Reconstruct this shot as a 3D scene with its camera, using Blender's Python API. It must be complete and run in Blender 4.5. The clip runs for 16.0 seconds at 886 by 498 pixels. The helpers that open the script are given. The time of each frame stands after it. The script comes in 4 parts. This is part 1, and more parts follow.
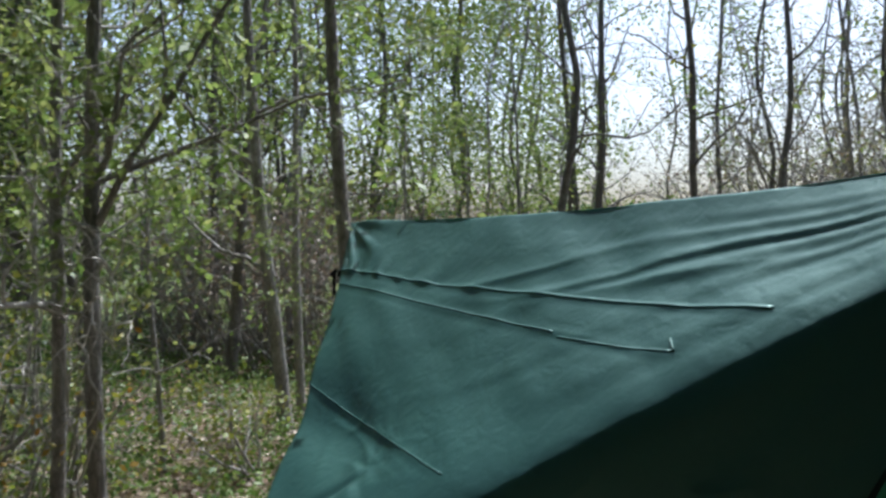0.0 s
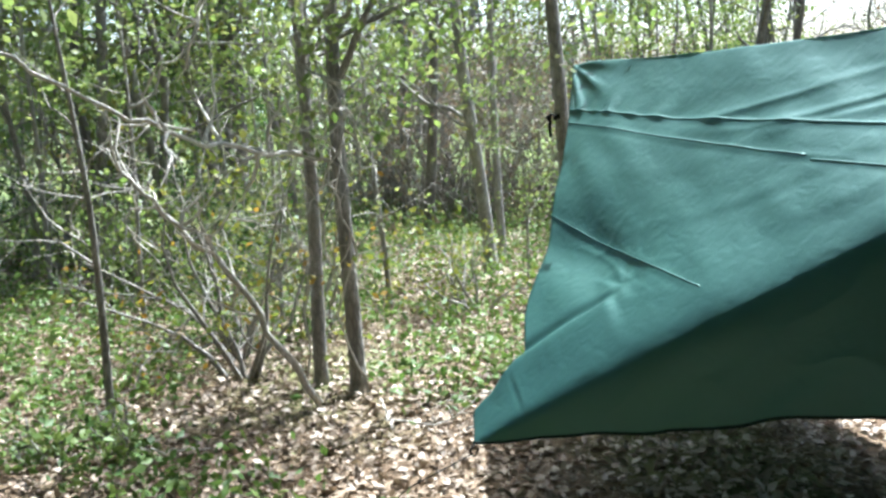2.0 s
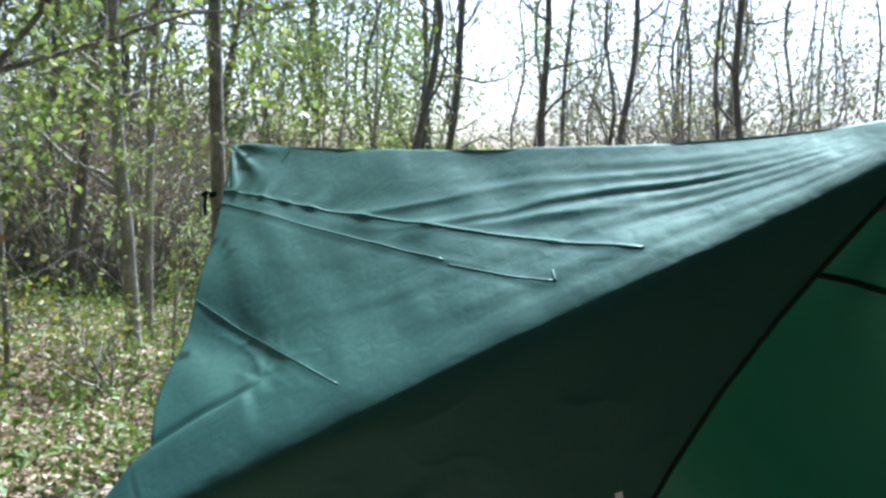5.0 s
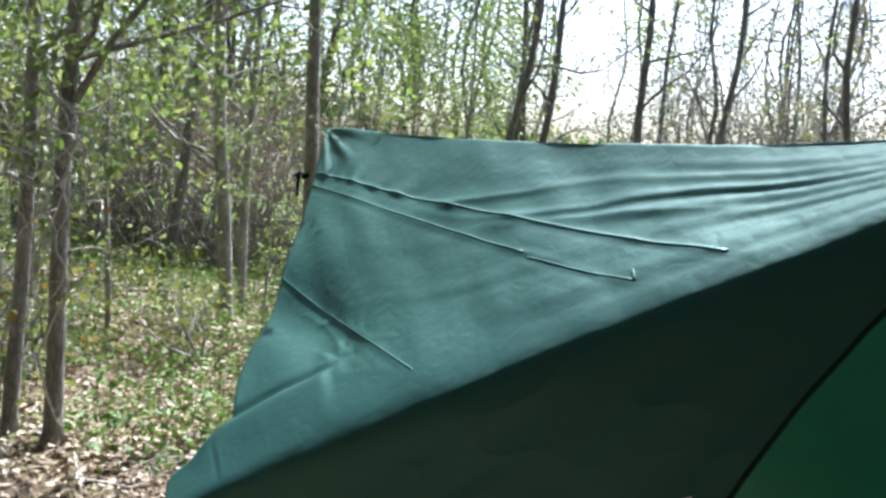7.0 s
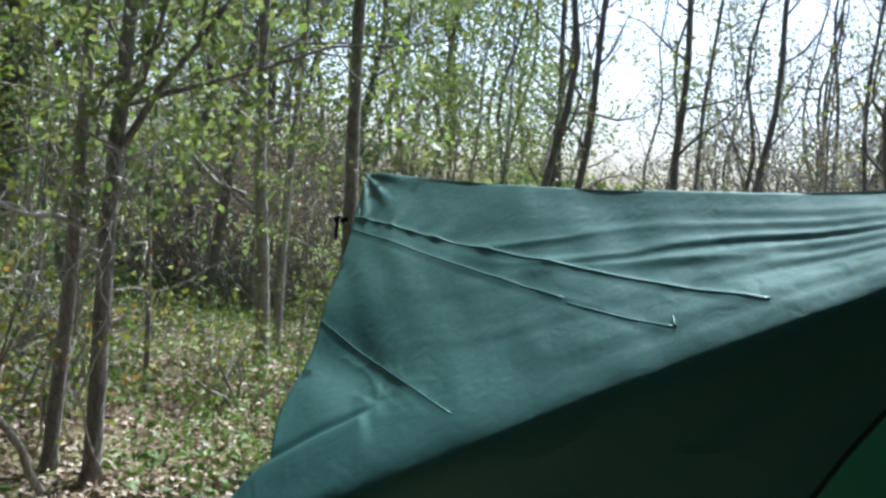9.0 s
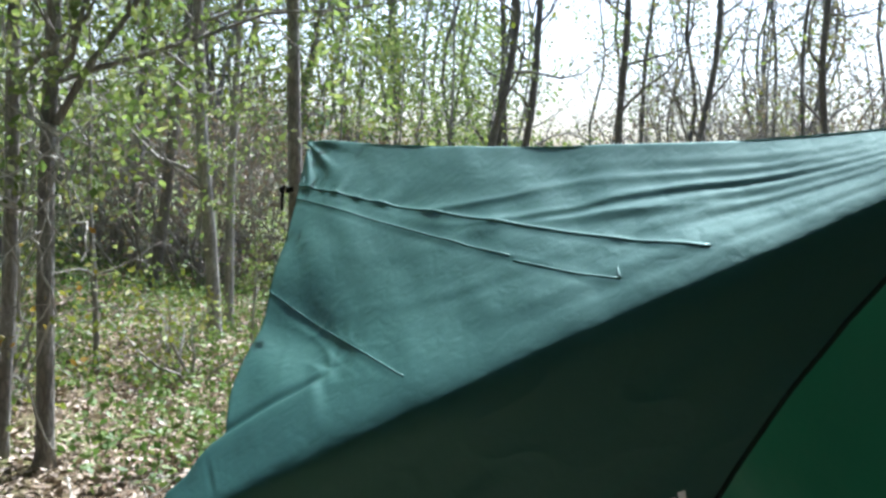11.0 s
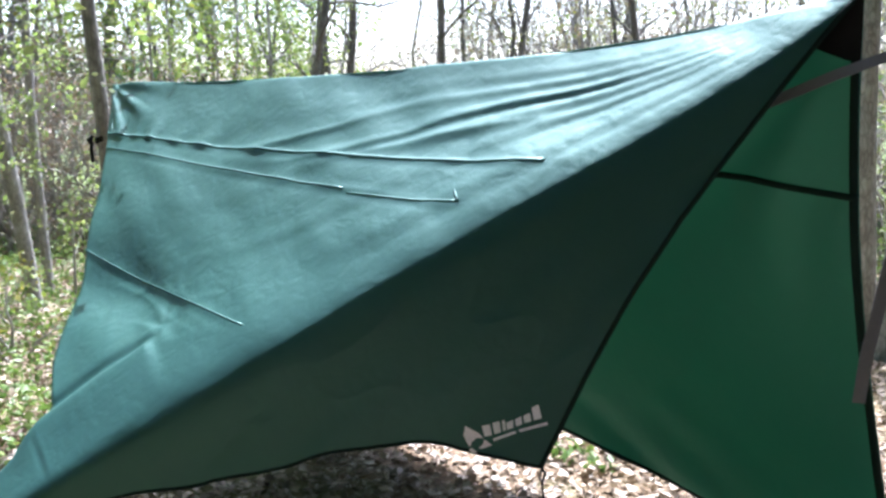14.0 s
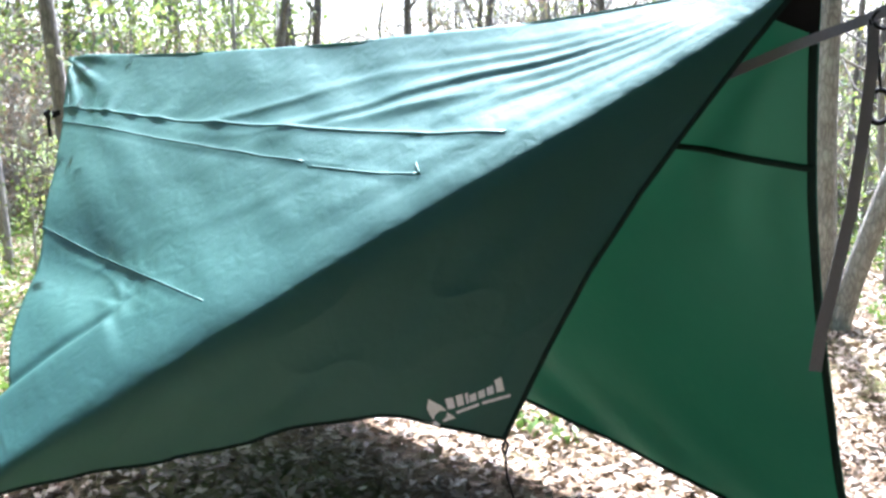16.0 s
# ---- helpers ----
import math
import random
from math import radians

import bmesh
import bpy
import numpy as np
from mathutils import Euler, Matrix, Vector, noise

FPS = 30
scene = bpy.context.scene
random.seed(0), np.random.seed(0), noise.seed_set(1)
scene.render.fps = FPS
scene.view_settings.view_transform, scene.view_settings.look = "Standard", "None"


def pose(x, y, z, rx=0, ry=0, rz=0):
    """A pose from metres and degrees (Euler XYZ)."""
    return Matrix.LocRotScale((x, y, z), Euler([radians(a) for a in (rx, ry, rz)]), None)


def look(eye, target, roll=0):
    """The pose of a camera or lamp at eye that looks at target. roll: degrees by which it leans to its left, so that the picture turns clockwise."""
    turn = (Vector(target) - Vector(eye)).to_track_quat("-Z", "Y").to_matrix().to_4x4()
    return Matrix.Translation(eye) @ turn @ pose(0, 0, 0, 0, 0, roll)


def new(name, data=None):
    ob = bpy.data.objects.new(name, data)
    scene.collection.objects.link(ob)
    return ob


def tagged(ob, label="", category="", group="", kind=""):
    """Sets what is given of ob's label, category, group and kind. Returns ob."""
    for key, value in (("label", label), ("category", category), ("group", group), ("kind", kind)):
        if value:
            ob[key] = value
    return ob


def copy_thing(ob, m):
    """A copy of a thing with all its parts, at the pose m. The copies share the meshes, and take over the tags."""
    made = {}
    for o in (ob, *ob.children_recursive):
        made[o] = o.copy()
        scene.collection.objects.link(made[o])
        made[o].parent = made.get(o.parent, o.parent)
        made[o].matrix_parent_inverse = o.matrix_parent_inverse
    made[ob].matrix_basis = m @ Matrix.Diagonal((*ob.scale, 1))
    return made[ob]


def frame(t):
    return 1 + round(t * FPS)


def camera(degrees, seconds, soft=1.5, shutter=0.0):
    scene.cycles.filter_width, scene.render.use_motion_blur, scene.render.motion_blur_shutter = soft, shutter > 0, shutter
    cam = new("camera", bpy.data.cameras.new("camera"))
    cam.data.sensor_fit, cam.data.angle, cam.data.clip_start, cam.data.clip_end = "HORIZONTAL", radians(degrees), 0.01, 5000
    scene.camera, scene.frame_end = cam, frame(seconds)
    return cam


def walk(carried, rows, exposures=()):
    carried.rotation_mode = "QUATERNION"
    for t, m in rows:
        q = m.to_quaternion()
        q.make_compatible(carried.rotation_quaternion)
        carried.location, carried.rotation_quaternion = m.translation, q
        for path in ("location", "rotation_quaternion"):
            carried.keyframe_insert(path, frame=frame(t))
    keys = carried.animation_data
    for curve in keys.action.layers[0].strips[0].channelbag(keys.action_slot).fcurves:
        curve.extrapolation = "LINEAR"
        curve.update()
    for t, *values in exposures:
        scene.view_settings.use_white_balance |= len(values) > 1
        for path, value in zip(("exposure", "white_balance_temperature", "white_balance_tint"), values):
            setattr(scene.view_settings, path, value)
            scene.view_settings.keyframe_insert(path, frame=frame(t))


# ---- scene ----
# ------------------------------------------------------------------ camera
cam = camera(53.3, 16.0, soft=2.7, shutter=0.4)
ROWS = [
    (0, -0.059, -0.118, 1.509, 0.14, -0.19, 0.70),
    (0.5, -0.173, -0.249, 1.520, 1.66, -0.73, 0.62),
    (1, -0.299, -0.318, 1.496, 0.41, -1.44, -0.55),
    (1.2, -0.336, -0.262, 1.495, 2.93, -2.90, -0.55),
    (1.5, -0.351, -0.353, 1.470, 6.00, -7.39, 1.73),
    (2, -0.328, -0.397, 1.457, 10.69, -9.18, 3.01),
    (2.4, -0.327, -0.402, 1.451, 8.884, -9.829, 2.70),
    (2.5, -0.327, -0.403, 1.450, 8.81, -10.13, 2.37),
    (3, -0.310, -0.397, 1.483, 5.05, -7.48, 0.78),
    (3.5, -0.321, -0.312, 1.488, -0.41, -5.23, -1.05),
    (4, -0.289, -0.293, 1.484, -4.64, -5.21, -0.27),
    (4.2, -0.284, -0.295, 1.486, -7.65, -4.15, -0.40),
    (6.3, -0.235, -0.321, 1.501, -11.1, -5.00, -4.40),
    (6.5, -0.230, -0.323, 1.503, -8.84, -5.16, -5.00),
    (7, -0.241, -0.326, 1.507, -4.22, -5.47, -5.71),
    (7.3, -0.246, -0.343, 1.508, -2.63, -4.96, -5.91),
    (7.5, -0.249, -0.355, 1.509, -0.83, -4.38, -5.97),
    (8, -0.256, -0.356, 1.510, -0.47, -3.60, -6.50),
    (8.5, -0.265, -0.348, 1.508, -1.26, -2.69, -6.60),
    (11, -0.240, -0.346, 1.498, -5.28, -4.75, -3.54),
    (11.5, -0.245, -0.337, 1.484, -6.08, -5.53, -3.42),
    (12, -0.233, -0.341, 1.481, -5.81, -7.08, -3.21),
    (12.5, -0.234, -0.352, 1.485, -5.64, -7.27, -3.04),
    (13, -0.229, -0.300, 1.479, -8.22, -7.93, -2.45),
    (13.3, -0.215, -0.265, 1.466, -11.30, -8.30, -1.46),
    (13.5, -0.217, -0.262, 1.474, -13.66, -8.58, -0.70),
    (14, -0.217, -0.244, 1.474, -16.34, -8.62, 0.52),
    (14.2, -0.203, -0.238, 1.474, -17.23, -9.50, 0.10),
    (14.5, -0.199, -0.250, 1.466, -17.79, -10.32, 0.09),
    (15, -0.203, -0.250, 1.467, -17.68, -10.23, 0.30),
    (15.5, -0.199, -0.234, 1.466, -18.48, -10.40, 1.10),
    (16, -0.194, -0.240, 1.468, -18.36, -10.28, 0.60),
]
EXPOSURES = [(0.0, 0.72, 5580, 9), (0.6, 0.88, 5480, 8), (1.2, 1.15, 5480, 6), (1.8, 2.05, 5480, 4), (3.3, 2.05, 5400, 4), (4.0, 1.33, 5400, 5), (6.5, 1.9, 5480, 8), (7.0, 1.65, 5560, 8), (8.3, 0.98, 5460, 7), (11.0, 1.55, 5460, 8), (12.0, 1.52, 5420, 5), (12.5, 1.85, 5450, 6), (14.0, 2.25, 5400, 14), (15.0, 2.5, 5400, 15), (16.0, 2.85, 5400, 15)]
walk(cam, [(t, pose(x, y, z, 90 + pitch, roll, yaw)) for t, x, y, z, yaw, pitch, roll in ROWS], EXPOSURES)

# ------------------------------------------------------------------ light
SUN_TO = Vector((0.22, 0.42, 0.88)).normalized()      # the way to the sun, behind the tarp
world = bpy.data.worlds.new("sky")
scene.world = world
world.use_nodes = True
wn, wl = world.node_tree.nodes, world.node_tree.links
sky = wn.new("ShaderNodeTexSky")
sky.sky_type, sky.sun_disc = "NISHITA", False
sky.sun_elevation = math.asin(SUN_TO.z)
sky.sun_rotation = math.atan2(SUN_TO.x, SUN_TO.y)
sky.air_density, sky.dust_density = 1.0, 5.0
wn["Background"].inputs["Strength"].default_value = 0.15
wl.new(sky.outputs[0], wn["Background"].inputs["Color"])
sun = new("sun", bpy.data.lights.new("sun", "SUN"))
sun.data.energy, sun.data.angle, sun.data.color = 4.8, radians(0.6), (1.0, 0.965, 0.91)
sun.matrix_world = look(SUN_TO * 60, (0, 0, 0))


# ------------------------------------------------------------------ materials
class Nodes:
    """A short hand for building one material."""

    def __init__(self, name):
        self.mat = bpy.data.materials.new(name)
        self.mat.use_nodes = True
        self.tree = self.mat.node_tree
        self.n, self.l = self.tree.nodes, self.tree.links
        self.bsdf = self.n["Principled BSDF"]
        self.out = self.n["Material Output"]

    def coord(self, kind="Object", scale=(1, 1, 1)):
        c = self.n.new("ShaderNodeTexCoord")
        m = self.n.new("ShaderNodeMapping")
        m.inputs["Scale"].default_value = scale
        self.l.new(c.outputs[kind], m.inputs[0])
        return m.outputs[0]

    def noise(self, vec, scale, detail=4.0, rough=0.6):
        t = self.n.new("ShaderNodeTexNoise")
        t.inputs["Scale"].default_value, t.inputs["Detail"].default_value = scale, detail
        t.inputs["Roughness"].default_value = rough
        self.l.new(vec, t.inputs["Vector"])
        return t.outputs["Fac"]

    def voronoi(self, vec, scale, out="Distance", feature="F1"):
        t = self.n.new("ShaderNodeTexVoronoi")
        t.feature = feature
        t.inputs["Scale"].default_value = scale
        self.l.new(vec, t.inputs["Vector"])
        return t.outputs[out]

    def ramp(self, fac, stops):
        r = self.n.new("ShaderNodeValToRGB")
        while len(r.color_ramp.elements) < len(stops):
            r.color_ramp.elements.new(0.5)
        for e, (p, c) in zip(r.color_ramp.elements, stops):
            e.position, e.color = p, (*c, 1)
        self.l.new(fac, r.inputs[0])
        return r.outputs[0]

    def mix(self, fac, a, b, mode="MIX"):
        m = self.n.new("ShaderNodeMix")
        m.data_type, m.blend_type = "RGBA", mode
        for sock, val in ((m.inputs[0], fac), (m.inputs[6], a), (m.inputs[7], b)):
            if isinstance(val, (int, float)):
                sock.default_value = val
            elif isinstance(val, tuple):
                sock.default_value = (*val, 1)
            else:
                self.l.new(val, sock)
        return m.outputs[2]

    def bump(self, fac, strength, distance):
        b = self.n.new("ShaderNodeBump")
        b.inputs["Strength"].default_value, b.inputs["Distance"].default_value = strength, distance
        self.l.new(fac, b.inputs["Height"])
        self.l.new(b.outputs[0], self.bsdf.inputs["Normal"])
        return b.outputs[0]

    def finish(self, colour=None, rough=0.8, metal=0.0, spec=None):
        if colour is not None:
            if isinstance(colour, tuple):
                self.bsdf.inputs["Base Color"].default_value = (*colour, 1)
            else:
                self.l.new(colour, self.bsdf.inputs["Base Color"])
        if isinstance(rough, (int, float)):
            self.bsdf.inputs["Roughness"].default_value = rough
        else:
            self.l.new(rough, self.bsdf.inputs["Roughness"])
        self.bsdf.inputs["Metallic"].default_value = metal
        if spec is not None:
            self.bsdf.inputs["Specular IOR Level"].default_value = spec
        return self.mat

    def translucent(self, colour, share):
        t = self.n.new("ShaderNodeBsdfTranslucent")
        if isinstance(colour, tuple):
            t.inputs["Color"].default_value = (*colour, 1)
        else:
            self.l.new(colour, t.inputs["Color"])
        m = self.n.new("ShaderNodeMixShader")
        m.inputs[0].default_value = share
        self.l.new(self.bsdf.outputs[0], m.inputs[1])
        self.l.new(t.outputs[0], m.inputs[2])
        self.l.new(m.outputs[0], self.out.inputs[0])
        return self.mat


def cloth_material(name, base, through_colour, share, rough):
    k = Nodes(name)
    v = k.coord("Object")
    big = k.noise(v, 2.2, 3)
    mid = k.noise(v, 14, 4)
    c = k.mix(big, tuple(x * 0.85 for x in base), tuple(x * 1.18 for x in base))
    c = k.mix(k.ramp(mid, [(0.55, (0, 0, 0)), (0.8, (0.25, 0.25, 0.25))]), c, tuple(x * 1.5 + 0.01 for x in base))
    crumple = k.mix(0.35, k.noise(v, 7, 7, 0.65), k.voronoi(k.mix(0.08, v, k.noise(v, 9, 3), "ADD"), 16, "Distance", "DISTANCE_TO_EDGE"))
    k.bump(crumple, 0.30, 0.02)
    k.finish(c, rough, spec=0.62)
    k.bsdf.inputs["IOR"].default_value = 1.6
    k.bsdf.inputs["Specular Tint"].default_value = (0.58, 1.0, 0.92, 1)
    return k.translucent(through_colour, share)


def bark_material(name, dark, light, moss):
    k = Nodes(name)
    v = k.coord("Object", (1, 1, 0.28))
    warp = k.n.new("ShaderNodeTexNoise")
    warp.inputs["Scale"].default_value, warp.inputs["Detail"].default_value = 14, 3
    k.l.new(v, warp.inputs["Vector"])
    v = k.mix(0.06, v, warp.outputs["Color"], "ADD")
    info = k.n.new("ShaderNodeObjectInfo")
    cracks = k.voronoi(v, 42, "Distance", "DISTANCE_TO_EDGE")
    grain = k.noise(v, 30, 6, 0.7)
    blotch = k.noise(k.coord("Object"), 3.5, 4)
    c = k.mix(grain, dark, light)
    c = k.mix(k.ramp(blotch, [(0.48, (0, 0, 0)), (0.66, (0.75, 0.75, 0.75))]), c, moss)
    c = k.mix(k.ramp(cracks, [(0.0, (0.45, 0.45, 0.45)), (0.2, (0, 0, 0))]), c, tuple(x * 0.4 for x in dark))
    c = k.mix(0.35, c, k.mix(info.outputs["Random"], (0.5, 0.46, 0.42), (1, 1, 1)), "MULTIPLY")
    k.bump(k.mix(0.5, cracks, grain), 0.9, 0.02)
    return k.finish(c, 0.92, spec=0.2)


def leaf_material(name, a, b, c, share=0.4):
    k = Nodes(name)
    geo = k.n.new("ShaderNodeNewGeometry")
    col = k.ramp(geo.outputs["Random Per Island"], [(0.0, a), (0.5, b), (1.0, c)])
    patch = k.noise(k.coord("Object"), 1.3, 2)
    col = k.mix(k.ramp(patch, [(0.35, (0, 0, 0)), (0.7, (0.5, 0.5, 0.5))]), col, b)
    k.finish(col, 0.5, spec=0.4)
    return k.translucent(k.mix(0.5, col, (1.0, 1.0, 0.5), "MULTIPLY"), share)


def plain_material(name, colour, rough=0.6, metal=0.0, scale=40, bump=0.2, spec=0.4):
    k = Nodes(name)
    v = k.coord("Object")
    f = k.noise(v, scale, 4)
    col = k.mix(f, tuple(x * 0.75 for x in colour), tuple(min(1, x * 1.2) for x in colour))
    k.bump(f, bump, 0.004)
    return k.finish(col, rough, metal, spec)


def ground_material():
    k = Nodes("leaf_litter_soil")
    v = k.coord("Object")
    fine = k.voronoi(v, 24, "Color")
    grain = k.noise(v, 38, 5, 0.7)
    patch = k.noise(v, 0.55, 4)
    litter = k.ramp(fine, [(0.0, (0.10, 0.065, 0.04)), (0.4, (0.18, 0.125, 0.08)), (0.75, (0.28, 0.205, 0.14)), (1.0, (0.40, 0.32, 0.24))])
    soil = k.ramp(grain, [(0.3, (0.05, 0.035, 0.022)), (0.7, (0.16, 0.11, 0.07))])
    c = k.mix(k.ramp(grain, [(0.4, (0, 0, 0)), (0.6, (1, 1, 1))]), soil, litter)
    weed = k.ramp(k.noise(v, 11, 5), [(0.3, (0.04, 0.07, 0.015)), (0.7, (0.12, 0.17, 0.04))])
    c = k.mix(k.ramp(patch, [(0.46, (0, 0, 0)), (0.62, (0.6, 0.6, 0.6))]), c, weed)
    sep = k.n.new("ShaderNodeSeparateXYZ")
    k.l.new(v, sep.inputs[0])
    far = k.n.new("ShaderNodeMapRange")
    far.inputs[1].default_value, far.inputs[2].default_value = 12.5, 17.0
    k.l.new(sep.outputs[1], far.inputs[0])
    grass = k.ramp(k.noise(v, 1.7, 6), [(0.3, (0.06, 0.085, 0.025)), (0.6, (0.11, 0.135, 0.04)), (0.8, (0.17, 0.165, 0.075))])
    c = k.mix(far.outputs[0], c, grass)
    k.bump(k.mix(0.5, grain, fine), 1.0, 0.03)
    return k.finish(c, 0.95, spec=0.15)


TARP = cloth_material("green_ripstop_nylon", (0.019, 0.062, 0.053), (0.14, 0.42, 0.26), 0.17, 0.50)
HEM = plain_material("dark_hem_tape", (0.010, 0.022, 0.018), 0.8, spec=0.12)
SEAM = cloth_material("seam_tape", (0.020, 0.066, 0.056), (0.05, 0.2, 0.12), 0.15, 0.50)
WHITE = plain_material("white_print", (0.95, 0.95, 0.95), 0.6, 0, 60, 0.05)
WEBBING = plain_material("grey_webbing", (0.17, 0.165, 0.17), 0.85, 0, 220, 0.5, 0.2)
BLACK = plain_material("black_nylon", (0.008, 0.008, 0.009), 0.75, spec=0.15)
CORD = plain_material("pale_cord", (0.30, 0.27, 0.20), 0.8, 0, 200)
BARK = bark_material("grey_brown_bark", (0.14, 0.13, 0.115), (0.46, 0.43, 0.39), (0.48, 0.48, 0.42))
BARK_DARK = bark_material("dark_bark", (0.085, 0.076, 0.068), (0.28, 0.255, 0.23), (0.27, 0.265, 0.22))
DEADWOOD = bark_material("bleached_dead_wood", (0.45, 0.415, 0.365), (0.76, 0.72, 0.65), (0.62, 0.60, 0.53))
LEAF = leaf_material("spring_leaves", (0.10, 0.165, 0.042), (0.20, 0.265, 0.085), (0.31, 0.335, 0.14), 0.5)
LEAF_DARK = leaf_material("dark_leaves", (0.02, 0.05, 0.012), (0.045, 0.10, 0.02), (0.10, 0.16, 0.035), 0.35)
LEAF_YELLOW = leaf_material("yellow_green_leaves", (0.13, 0.17, 0.03), (0.20, 0.23, 0.045), (0.28, 0.24, 0.06), 0.45)
LEAF_AUTUMN = leaf_material("rust_tinted_leaves", (0.15, 0.22, 0.04), (0.28, 0.27, 0.05), (0.42, 0.20, 0.04), 0.45)
LEAF_BROWN = leaf_material("withered_brown_leaves", (0.13, 0.095, 0.07), (0.22, 0.165, 0.125), (0.32, 0.25, 0.19), 0.35)
LEAF_GREY = leaf_material("grey_green_leaves", (0.15, 0.14, 0.085), (0.23, 0.21, 0.14), (0.30, 0.29, 0.19), 0.4)
LITTER = leaf_material("fallen_leaves", (0.11, 0.078, 0.055), (0.30, 0.225, 0.16), (0.54, 0.45, 0.36), 0.1)
WEED = leaf_material("ground_weeds", (0.055, 0.11, 0.025), (0.12, 0.19, 0.045), (0.20, 0.25, 0.075), 0.4)
GROUND = ground_material()


# ------------------------------------------------------------------ mesh helpers
class Mesh:
    def __init__(self):
        self.v, self.f = [], []

    def tube(self, pts, radii, sides=8, cap=True):
        pts = [Vector(p) for p in pts]
        first = len(self.v)
        side = None
        for i, (p, r) in enumerate(zip(pts, radii)):
            d = (pts[min(i + 1, len(pts) - 1)] - pts[max(i - 1, 0)]).normalized()
            if side is None:
                side = d.orthogonal().normalized()
            side = (side - d * side.dot(d)).normalized()
            up = d.cross(side)
            for j in range(sides):
                a = 2 * math.pi * j / sides
                self.v.append(p + (side * math.cos(a) + up * math.sin(a)) * r)
        for i in range(len(pts) - 1):
            for j in range(sides):
                k, m = first + i * sides, (j + 1) % sides
                self.f.append((k + j, k + m, k + sides + m, k + sides + j))
        if cap:
            self.f.append(tuple(first + j for j in reversed(range(sides))))
            self.f.append(tuple(first + (len(pts) - 1) * sides + j for j in range(sides)))

    def ribbon(self, pts, width, thick, side):
        """A flat band along pts, with its width along side."""
        pts = [Vector(p) for p in pts]
        first = len(self.v)
        for i, p in enumerate(pts):
            d = (pts[min(i + 1, len(pts) - 1)] - pts[max(i - 1, 0)]).normalized()
            s = Vector(side) if not callable(side) else side(i)
            s = (s - d * s.dot(d)).normalized()
            nrm = d.cross(s)
            for a, b in ((-1, -1), (1, -1), (1, 1), (-1, 1)):
                self.v.append(p + s * a * width / 2 + nrm * b * thick / 2)
        for i in range(len(pts) - 1):
            k = first + 4 * i
            for j in range(4):
                m = (j + 1) % 4
                self.f.append((k + j, k + m, k + 4 + m, k + 4 + j))
        k = first + 4 * (len(pts) - 1)
        self.f += [(first + 3, first + 2, first + 1, first), (k, k + 1, k + 2, k + 3)]

    def data(self, name, material, smooth=True):
        me = bpy.data.meshes.new(name)
        me.from_pydata([tuple(p) for p in self.v], [], self.f)
        me.materials.append(material)
        if smooth:
            me.polygons.foreach_set("use_smooth", [True] * len(me.polygons))
        me.update()
        return me


def part(name, data, parent, label=""):
    ob = new(name, data)
    ob.parent = parent
    return tagged(ob, label)


def leaves_data(name, places, sizes, material, rng, flat=0.0, curl=0.25, slim=0.55):
    """Many small folded leaves, each an island of its own."""
    n = len(places)
    places = np.asarray(places, float)
    a = rng.normal(size=(n, 3))
    a[:, 2] *= 1 - flat
    a /= np.linalg.norm(a, axis=1)[:, None]
    b = rng.normal(size=(n, 3))
    b[:, 2] *= 1 - flat
    b -= a * (a * b).sum(1)[:, None]
    b /= np.linalg.norm(b, axis=1)[:, None] + 1e-9
    c = np.cross(a, b)
    s = np.asarray(sizes, float)[:, None]
    w = s * slim * rng.uniform(0.8, 1.2, (n, 1))
    lift = c * s * curl * rng.uniform(-1, 1, (n, 1))
    v = np.empty((n, 5, 3))
    v[:, 0] = places - a * s * 0.5
    v[:, 1] = places + b * w * 0.5 - a * s * 0.08 + lift * 0.6
    v[:, 2] = places + a * s * 0.02
    v[:, 3] = places - b * w * 0.5 - a * s * 0.08 + lift * 0.6
    v[:, 4] = places + a * s * 0.5 + lift * 0.5
    me = bpy.data.meshes.new(name)
    k = np.arange(n)[:, None] * 5
    f = np.concatenate([k + np.array([[0, 1, 4, 2]]), k + np.array([[0, 2, 4, 3]])], 1).reshape(-1)
    me.vertices.add(n * 5)
    me.vertices.foreach_set("co", v.reshape(-1))
    me.loops.add(n * 8)
    me.loops.foreach_set("vertex_index", f.astype(np.int32))
    me.polygons.add(n * 2)
    me.polygons.foreach_set("loop_start", np.arange(0, n * 8, 4, dtype=np.int32))
    me.materials.append(material)
    me.update(calc_edges=True)
    me.validate()
    return me


def ground_z(x, y):
    return 0.05 * noise.noise((x * 0.35, y * 0.35, 3.1)) + 0.02 * noise.noise((x * 1.3, y * 1.3, 7.7)) - 0.02


# ------------------------------------------------------------------ ground
def build_ground():
    xs = sorted(set([-900, -500, -250, -120, -60, -35, -22] + [x * 0.25 for x in range(-56, 61)] + [22, 35, 60, 120, 250, 500, 900]))
    ys = sorted(set([-900, -400, -150, -60, -25, -10, -5] + [y * 0.25 for y in range(-12, 81)] + [24, 30, 40, 60, 120, 250, 500, 900]))
    m = Mesh()
    for y in ys:
        for x in xs:
            m.v.append((x, y, ground_z(x, y) if abs(x) < 22 and -10 < y < 24 else -0.02))
    w = len(xs)
    for j in range(len(ys) - 1):
        for i in range(w - 1):
            m.f.append((j * w + i, j * w + i + 1, (j + 1) * w + i + 1, (j + 1) * w + i))
    tagged(new("ground", m.data("ground", GROUND)), "forest floor of brown leaf litter with weeds", "ground", kind="structure")


build_ground()


